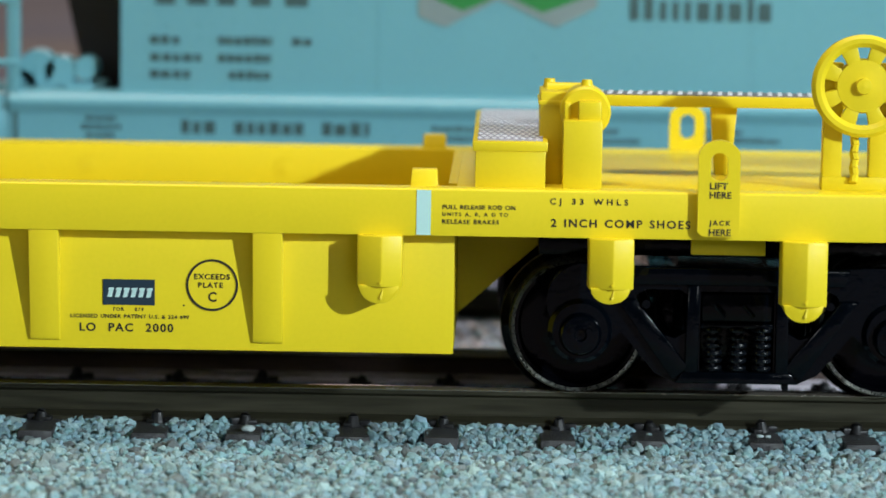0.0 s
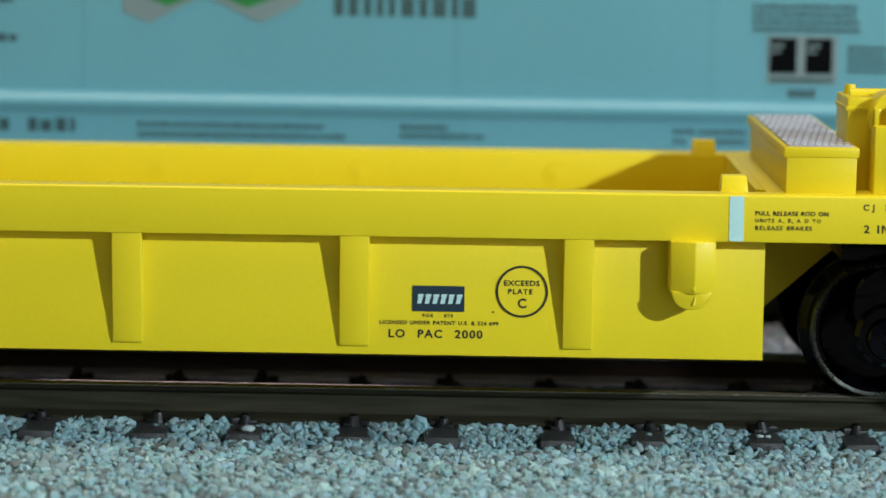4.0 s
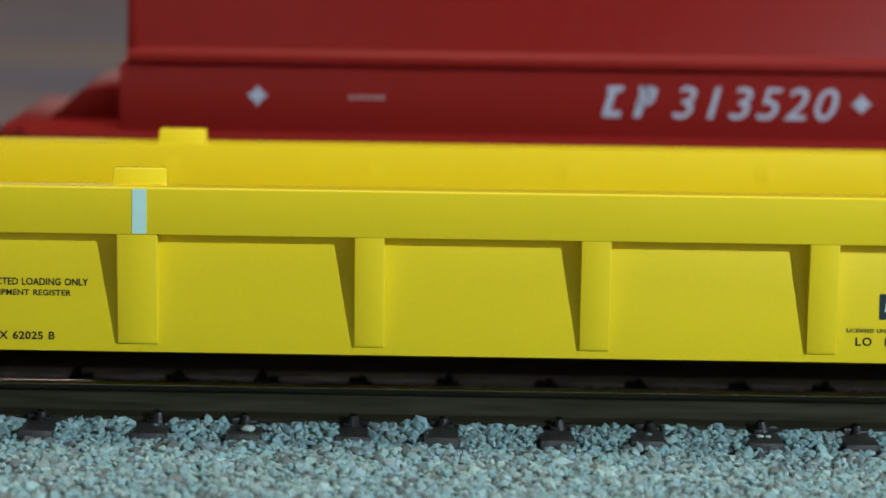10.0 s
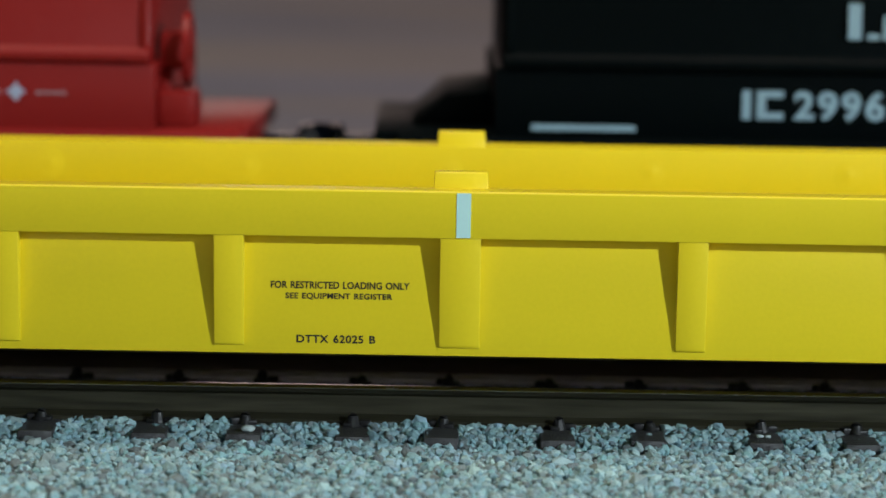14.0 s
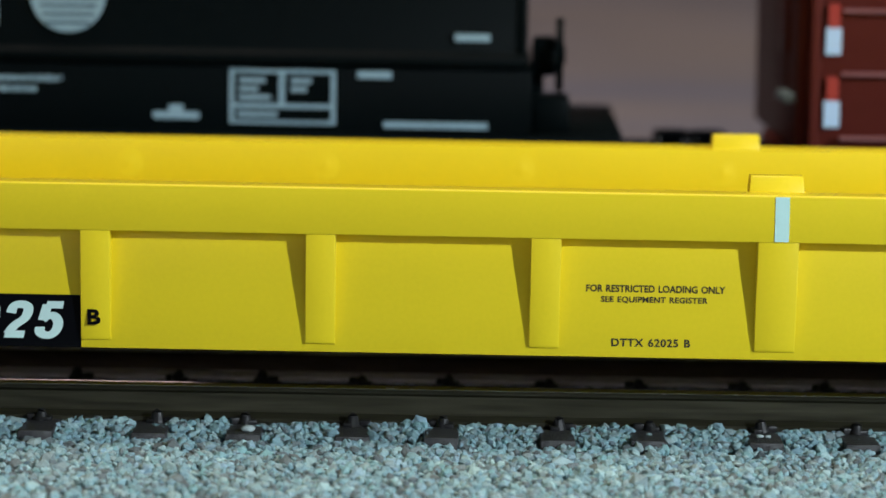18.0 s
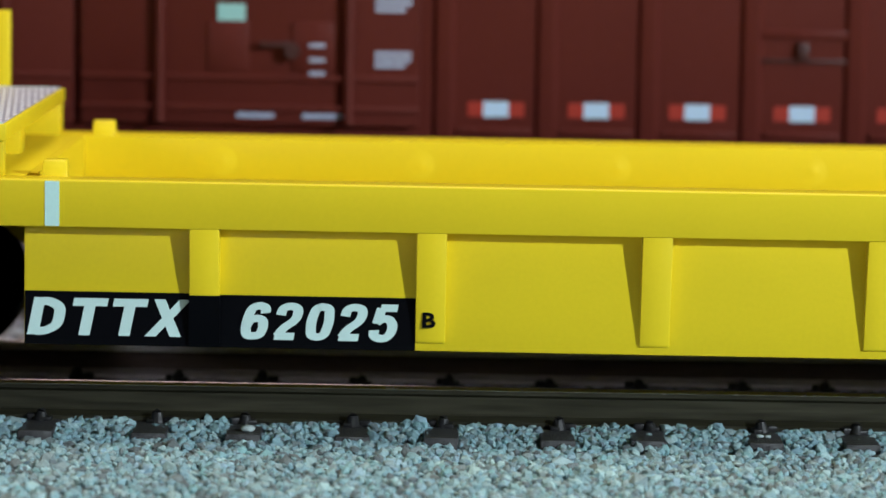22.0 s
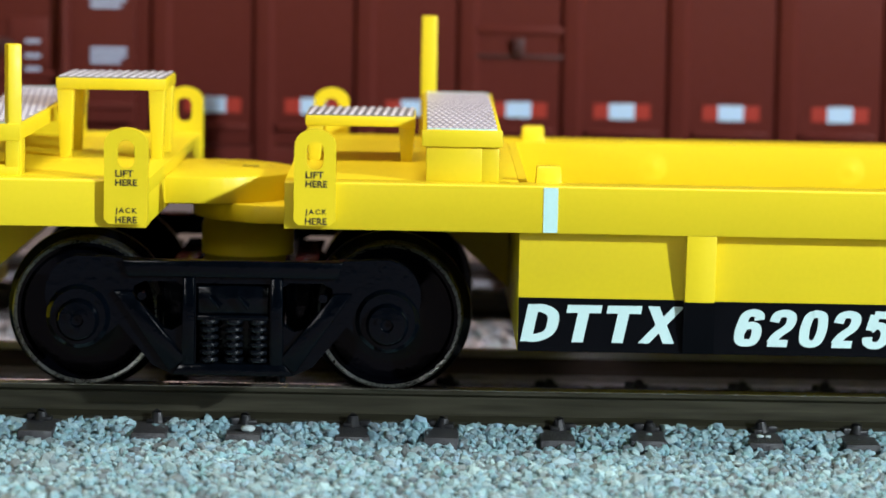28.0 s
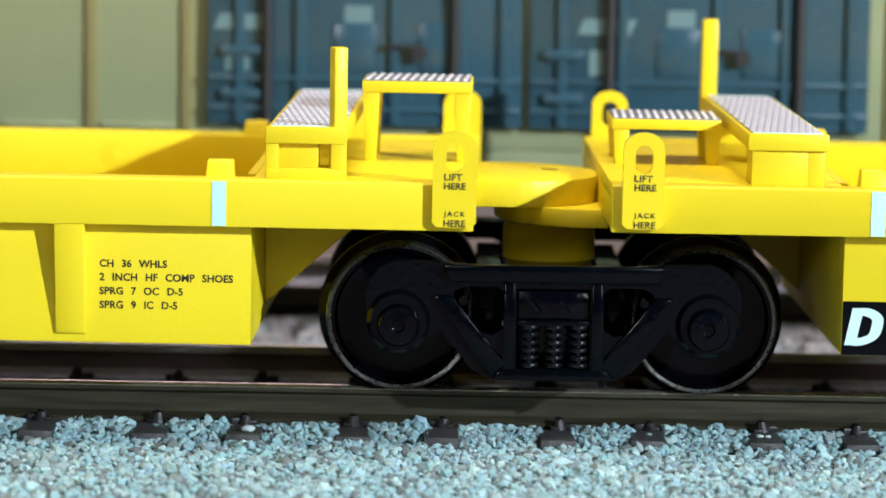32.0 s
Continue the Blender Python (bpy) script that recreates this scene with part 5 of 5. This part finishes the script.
def boxcar(label, mat, ribmat, doormat, dx, number, ink, tape):
    """A sixty-foot boxcar with two plug doors; coordinates of the first one, moved by dx."""
    top = thing("box_car", label, "boxcar", "boxcars of the train behind")
    f, b = YB, 2 * TRACK2 - YB
    x0, x1 = 796.4 + dx, 1011.0 + dx
    part("body", box(bmesh.new(), x0, x1, f + 0.5, b - 0.5, 12.6, 52.0, 0.2), mat, top)
    part("roof", prism(bmesh.new(), [(f + 0.2, 51.9), (f + 0.2, 52.6), (TRACK2, 54.2), (b - 0.2, 52.6), (b - 0.2, 51.9)], x0 - 0.5, x1 + 0.5, "x", 0.1), mat, top)
    part("side_sill", prism(bmesh.new(), [(f + 0.42, 10.2), (f + 0.42, 12.4), (f + 0.5, 12.55), (b - 0.5, 12.55), (b - 0.42, 12.4), (b - 0.42, 10.2)], x0, x1, "x", 0.1), mat, top)
    # upright side posts between the sheets
    edges = (805.0, 813.5, 822.6, 831.6, 840.4, 849.2, 857.8, 866.3, 874.2, 932.6, 941.1, 949.5, 958.0, 966.6, 975.4, 984.4, 993.2, 1001.6)
    wide = 0.65 if mat is TAN else 1.0
    rm = mesh_of("side_post", prism(bmesh.new(), [(-1.0 * wide, f + 0.52), (-0.6 * wide, f + 0.12), (0.6 * wide, f + 0.12), (1.0 * wide, f + 0.52)], 11.0, 51.8, "z", 0.08), ribmat)
    for u in edges:
        p = part("side_post", rm, ribmat, top)
        p.location.x = (u + dx) * MM
    for u0, u1 in ((x0 - 0.3, x0 + 0.5), (x1 - 0.5, x1 + 0.3)):
        part("corner_post", box(bmesh.new(), u0, u1, f - 0.1, f + 1.6, 12.6, 52, 0.1), mat, top)
    lip = mesh_of("sheet_lip", box(bmesh.new(), -3.0, 3.0, f + 0.02, f + 0.5, 13.95, 14.35, 0.08), mat)
    for u, v in zip(edges, edges[1:]):
        if v - u < 12:
            o = part("sheet_lip", lip, mat, top)
            o.location.x = ((u + v) / 2 + dx) * MM
    # plug doors with their rods, locks and rails
    for d0, d1 in ((876.0, 902.0), (902.6, 930.6)):
        d = part("door", box(bmesh.new(), d0 + dx, d1 + dx, f - 0.55, f + 0.5, 14.4, 50.5, 0.15), doormat, top)
        for z in (15.6, 18.1, 32.0, 41.0):
            part("rail", box(bmesh.new(), d0 + dx, d1 + dx, f - 0.95, f - 0.5, z, z + 0.45, 0.08), doormat, d)
        for u in ((881.0, 896.4) if d0 < 900 else (909.2, 924.8)):
            # the tan car's rods are darkened to carry their shadow lines
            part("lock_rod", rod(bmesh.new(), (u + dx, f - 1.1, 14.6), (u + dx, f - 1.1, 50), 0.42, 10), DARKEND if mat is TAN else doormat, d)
        for u in (d0 + 10.5, d0 + 17.5):
            part("panel", box(bmesh.new(), u + dx, u + 3.4 + dx, f - 0.75, f - 0.5, 18.9, 23.0, 0.1), doormat, d)
        if not tape:
            for u in (d0 + 2.6, d0 + 7.6, d0 + 15.4, d0 + 21.0, d1 - 1.6):
                part("rib", prism(bmesh.new(), [(u + dx - 0.55, f - 0.52), (u + dx - 0.3, f - 1.0), (u + dx + 0.3, f - 1.0), (u + dx + 0.55, f - 0.52)], 14.6, 50.2, "z", 0.06), doormat, d)
            for z in (16.6, 20.2, 25.4):
                part("hinge", box(bmesh.new(), d0 + 1.2 + dx, d0 + 4.4 + dx, f - 1.2, f - 0.5, z, z + 0.8, 0.12), doormat, d)
        crank = bmesh.new()
        lathe(crank, [(0.05, f - 1.6), (0.65, f - 1.6), (0.65, f - 0.5), (0.05, f - 0.5)], "y", 14, (d0 + 17.5 + dx, 0, 20.6))
        box(crank, d0 + 14.8 + dx, d0 + 17.8 + dx, f - 1.4, f - 1.0, 20.9, 21.3, 0.05)
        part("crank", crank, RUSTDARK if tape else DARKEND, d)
        bar(d0 + 11.3 + dx, d0 + 13.6 + dx, 22.4, 24.4, f - 0.62, AQUA if tape else DOORMARK, d, "sticker")
        for z in (20.9, 19.7, 18.6) if tape else ():
            bar(d0 + 18.9 + dx, d0 + 20.2 + dx, z, z + 0.32, f - 0.8, ink, d)
        for u0, u1 in ((12.9, 16.0), (18.4, 21.9)) if tape else ():
            bar(d0 + u0 + dx, d0 + u1 + dx, 15.0, 15.4, f - 0.6, ink, d)
    for u in (876.6, 926.9) if tape else ():
        for z, h in ((23.9, 1.6), (19.3, 1.5)):
            for k in range(3):
                bar(u + dx, u + 3.0 - 0.5 * (k == 0) + dx, z + k * h / 3, z + k * h / 3 + h / 4.5, f - 0.6, ink, top)
    # tackle handles
    for u in (844.9, 962.3):
        h = bmesh.new()
        box(h, u - 3.6 + dx, u + 3.6 + dx, f + 0.25, f + 0.5, 20.2, 20.5, 0.03)
        box(h, u - 0.5 + dx, u + 0.4 + dx, f - 0.1, f + 0.5, 20.4, 21.9, 0.1)
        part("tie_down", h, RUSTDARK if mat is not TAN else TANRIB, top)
        part("tie_down_panel", box(bmesh.new(), u - 3.6 + dx, u + 3.6 + dx, f + 0.2, f + 0.5, 22.2, 22.9, 0.1), mat, top)
    # ladders at both ends of the side
    for a, e in ((798.6, 805.6), (1001.9, 1009.0)):
        for z in (14.1, 19.4, 24.6, 29.9, 35.1, 40.4, 45.6):
            part("ladder_rung", rod(bmesh.new(), (a + dx, f - 0.4, z), (e + dx, f - 0.4, z), 0.20, 8), RUNG if mat is not TAN else DARKEND, top)
    if tape:
        for c in (797.9, 1009.4):
            for z in (15.0, 21.0, 27.0, 33.0):
                bar(c - 0.65 + dx, c + 0.65 + dx, z, z + 2.2, f - 0.15, WHITETAPE, top, "reflector")
                bar(c - 0.45 + dx, c + 0.5 + dx, z + 2.2, z + 4.2, f - 0.15, REDTAPE, top, "reflector")
        for u in (809.26, 817.89, 827.28, 835.9, 844.89, 853.46, 862.17, 870.51, 936.96, 945.28, 953.64, 962.31, 970.86, 979.89, 988.91, 997.4):
            bar(u - 1.05 + dx, u + 1.05 + dx, 15.3, 16.6, f + 0.42, WHITETAPE, top, "reflector")
            for s in (-1, 1):
                bar(u + s * 1.7 - 0.65 + dx, u + s * 1.7 + 0.65 + dx, 15.32, 16.55, f + 0.43, REDTAPE, top, "reflector")
        for u in (806.8, 995.0):
            s = bar(u + dx, u + 5.3 + dx, 17.2, 20.1, f + 0.42, YELLOWSIGN, top, "warning_sign")
            bar(u + 1.5 + dx, u + 3.8 + dx, 19.0, 19.3, f + 0.37, INK, s, "sign_writing")
            bar(u + 0.7 + dx, u + 4.6 + dx, 18.2, 18.45, f + 0.37, INK, s, "sign_writing")
        lab = bar(994.8 + dx, 1000.8 + dx, 20.7, 24.1, f + 0.42, LILAC, top, "data_label")
        for u0, u1, z0, z1 in ((995.1, 998.4, 22.1, 23.8), (998.9, 1000.4, 22.1, 23.8), (995.1, 1000.4, 21.0, 21.6)):
            bar(u0 + dx, u1 + dx, z0, z1, f + 0.37, NAVY, lab, "label_panel")
        a, c = number.split()
        lettering(a, 806.5 + dx, 812.4 + dx, 23.9, 26.6, f + 0.40, WHITETAPE, top, slant=0.15, weight=0.035)
        lettering(c, 814.9 + dx, 820.9 + dx, 23.9, 26.6, f + 0.40, WHITETAPE, top, slant=0.15, weight=0.035)
        for u, w in ((807.0, 4.4), (815.2, 4.7)):
            scribble(u + dx, u + w + dx, 22.5, 23.1, f + 0.42, ink, top)
            scribble(u + dx + 0.3, u + w - 1.0 + dx, 21.1, 21.7, f + 0.42, ink, top)
        for z in (18.3, 17.5):
            scribble(859.0 + dx, 865.0 + dx, z, z + 0.45, f + 0.42, ink, top)
        bar(868.8 + dx, 870.8 + dx, 13.5, 14.0, f - 0.02, ink, top)
    else:
        for u, w in ((809.3, 4.2), (816.4, 3.6)):
            bar(u + dx, u + w + dx, 20.9, 21.6, f + 0.42, DOORMARK, top)
            bar(u + dx, u + w - 0.4 + dx, 19.3, 19.9, f + 0.42, DOORMARK, top)
        for u in (876.5, 906.5):
            bar(u + dx, u + 4.4 + dx, 22.3, 23.6, f - 0.62, DOORMARK, top, "door_patch", 0.4)
            bar(u + 1.0 + dx, u + 3.0 + dx, 18.9, 21.0, f - 0.62, DOORMARK, top, "door_patch")
    # end gear
    for e, d in ((x0, -1), (x1, 1)):
        g = bmesh.new()
        box(g, min(e, e + d * 1.6), max(e, e + d * 1.6), f + 7, f + 12, 20.5, 25.5, 0.4)
        box(g, min(e, e + d * 1.2), max(e, e + d * 1.2), f + 2, b - 2, 13, 50, 0.3)
        part("end_gear", g, mat, top)
        # the tan car's shaded end is drawn as a deeper, darker sheet
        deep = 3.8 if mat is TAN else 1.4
        part("end_sheet", box(bmesh.new(), min(e, e + d * deep), max(e, e + d * deep), f + 8, b - 8, 17.6, 51, 0.3), ENDSHADE if mat is TAN else mat, top)
        lad = bmesh.new()
        for u in (2.0, 3.9):
            box(lad, min(e + d * u, e + d * (u + 0.7)), max(e + d * u, e + d * (u + 0.7)), f + 6, f + 7, 23.5 + u, 50, 0.1)
        for z in (27.5, 32.6, 37.7, 42.8):
            rod(lad, (e, f + 6.5, z), (e + d * 4.4, f + 6.5, z), 0.3, 8)
        part("end_ladder", lad, DARKEND, top, "dark end ladder")
        part("brake_step", box(bmesh.new(), min(e + d * 0.3, e + d * 2.1), max(e + d * 0.3, e + d * 2.1), f + 3, f + 9, 16.7, 17.5, 0.2), GREY, top, "pale brake step")
    underframe(top, x0 - 1, x1 + 1, mat)
    return top


BACK = []
for off in (0.0, 146.9, 293.3):
    h = hopper("pale teal covered hopper car with green mark, on the rear track") if off == 0.0 else copy_thing(BACK[0][0], Matrix())
    BACK.append((h, off, 20.5, 46.5))
r = coil_car("red coil steel car with two hoods and white lettering", RED, LILAC, 402.0, 572.0, 486.5)
red_marks(r)
BACK.append((r, 0.0, 487.0, 75.0))
k = coil_car("glossy black coil steel car with two hoods", COAL, PALEBLUE, 601.1, 772.8, 691.0)
black_marks(k)
BACK.append((k, 0.0, 687.0, 75.0))
BACK.append((boxcar("oxide brown boxcar with red and white reflectors", BROWN, BROWN, BROWN, 0.0, "218 176", LILAC, True), 0.0, 903.7, 88.0))
BACK.append((boxcar("second oxide brown boxcar with red and white reflectors", BROWN, BROWN, BROWN, 230.12, "218 355", LILAC, True), 0.0, 1133.8, 88.0))
BACK.append((boxcar("tan boxcar with brown posts and blue-grey doors", TAN, TANRIB, BLUE, 462.45, "", DARKEND, False), 0.0, 1366.2, 88.0))


def motions():
    # well car: seconds, travel, rise (mm) and nose-up angle (degrees)
    front = [
        (0, -0.00, -0.040, 0.000), (0.5, 2.48, -0.052, -0.003), (1, 5.19, -0.067, -0.005), (1.5, 7.69, -0.084, -0.008), (2, 10.36, -0.098, -0.013),
        (2.5, 13.07, -0.102, -0.023), (3, 15.79, -0.115, -0.029), (3.5, 18.28, -0.124, -0.038), (5.5, 28.61, -0.133, -0.039), (6, 31.24, -0.141, -0.039),
        (6.5, 33.90, -0.117, -0.061), (7, 36.60, -0.108, -0.083), (7.5, 39.11, -0.113, -0.109), (8, 41.71, -0.127, -0.150), (8.5, 44.11, -0.126, -0.129),
        (9, 46.79, -0.133, -0.105), (9.5, 49.38, -0.147, -0.089), (10, 52.13, -0.173, -0.062), (10.5, 54.96, -0.191, -0.034), (11, 57.37, -0.225, -0.014),
        (11.5, 60.11, -0.243, -0.002), (12, 62.71, -0.233, 0.005), (12.5, 65.56, -0.224, 0.009), (13, 68.34, -0.227, 0.007), (13.5, 70.92, -0.207, 0.002),
        (14, 73.70, -0.217, 0.021), (14.5, 76.67, -0.208, 0.038), (16.5, 87.43, -0.233, 0.062), (17, 90.02, -0.242, 0.086), (17.5, 92.41, -0.251, 0.101),
        (18, 94.85, -0.267, 0.125), (18.5, 97.68, -0.285, 0.147), (19, 100.55, -0.283, 0.162), (19.5, 103.38, -0.274, 0.174), (20, 106.03, -0.293, 0.193),
        (20.5, 109.05, -0.318, 0.215), (21, 111.87, -0.284, 0.200), (21.5, 114.61, -0.205, 0.164), (22, 117.30, -0.133, 0.127), (22.5, 120.13, -0.079, 0.104),
        (23, 122.73, -0.044, 0.086), (23.5, 125.43, -0.022, 0.088), (24, 127.90, -0.029, 0.094), (24.5, 130.60, -0.060, 0.115), (25, 133.12, -0.067, 0.132),
        (25.5, 135.82, -0.076, 0.133), (27.5, 147.62, -0.074, 0.133), (28, 150.40, -0.064, 0.129), (28.5, 153.02, -0.019, 0.117), (29, 155.66, -0.044, 0.131),
        (29.5, 158.42, -0.056, 0.138), (30, 161.09, -0.085, 0.164), (30.5, 163.76, -0.108, 0.172), (31, 166.44, -0.114, 0.185), (31.5, 169.21, -0.129, 0.186),
        (32, 172.11, -0.088, 0.174)]
    # train behind: seconds, travel (mm)
    behind = [
        (0, -0.0), (1, -42.7), (2, -85.5), (3, -128.1), (5.5, -236.6), (6, -258.2), (7, -301.5), (8, -343.5), (9, -385.2),
        (10, -427.7), (11, -470.2), (12, -512.6), (13, -554.4), (14, -595.8), (14.5, -617.1), (16.5, -701.9), (17, -723.2), (18, -765.4),
        (19, -807.7), (20, -848.9), (21, -890.4), (22, -932.1), (23, -974.5), (24, -1016.0), (25, -1057.2), (25.5, -1078.1), (27.5, -1163.8),
        (28, -1185.7), (29, -1229.3), (29.5, -1250.1), (30, -1271.1), (31, -1314.2), (31.5, -1336.3), (32, -1357.5)]
    # the first car leans away from the viewer as it enters (seconds, degrees)
    sway = [(0, -0.75), (3.5, -0.75), (7, -0.42), (9, -0.2), (13, 0.0), (32, 0.0)]
    # each car rides as a chord of the curve, between its two trucks
    lean = 0.123   # the tangent of the view's downward tilt, by which the side's height was found
    for unit, mid, half in ((A_UNIT, -71.8, 92.3), (C_UNIT, -245.0, 81.0)):
        rows = []
        for t, x, z, a in front:
            c = x + mid
            turn = c / CURVE
            y = (c * c + half * half) / (2 * CURVE)
            tip = lean * turn
            rise = z - tip * x - lean * (y - c * turn)
            roll = float(np.interp(t, [q[0] for q in sway], [q[1] for q in sway]))
            rise += 18.5 * math.sin(math.radians(roll))
            rows.append((t, pose((c - mid * math.cos(turn) - 18.5 * math.sin(turn)) * MM, (y - mid * math.sin(turn)) * MM, rise * MM, roll, a + math.degrees(tip), math.degrees(turn))))
        walk(unit, rows)
    for trk, at, sets, r, base in ((MID_TRUCK, MID_AT, MID_SETS, 5.08, 21.0), (END_TRUCK, END_AT, END_SETS, 4.66, 21.3)):
        walk(trk, [(t, pose((at + x) * MM, bend(at + x) * MM, 0, 0, 0, math.degrees((at + x) / CURVE))) for t, x, z, a in front])
        for ws, s in zip(sets, (-1, 1)):
            fine = []
            for (t0, d0, _, _), (t1, d1, _, _) in zip(front, front[1:]):
                fine.append((t0, d0))
                if t1 - t0 > 1:
                    fine += [(t0 + (t1 - t0) * q / 4, d0 + (d1 - d0) * q / 4) for q in (1, 2, 3)]
            fine.append(front[-1][:2])
            walk(ws, [(t, pose(s * base / 2 * MM, 0, r * MM, 0, math.degrees(d / r) + 20 * s, 0)) for t, d in fine])
    for car, off, mid, half in BACK:
        rows = []
        for t, x in behind:
            c = off + x + mid
            turn = c / CURVE
            y = (c * c + half * half) / (2 * CURVE)
            rows.append((t, pose((c - mid * math.cos(turn) + YB * math.sin(turn) - 0.41) * MM, (y - mid * math.sin(turn) - half * half / (2 * CURVE)) * MM, 0, 0, 0, math.degrees(turn))))
        walk(car, rows)


motions()
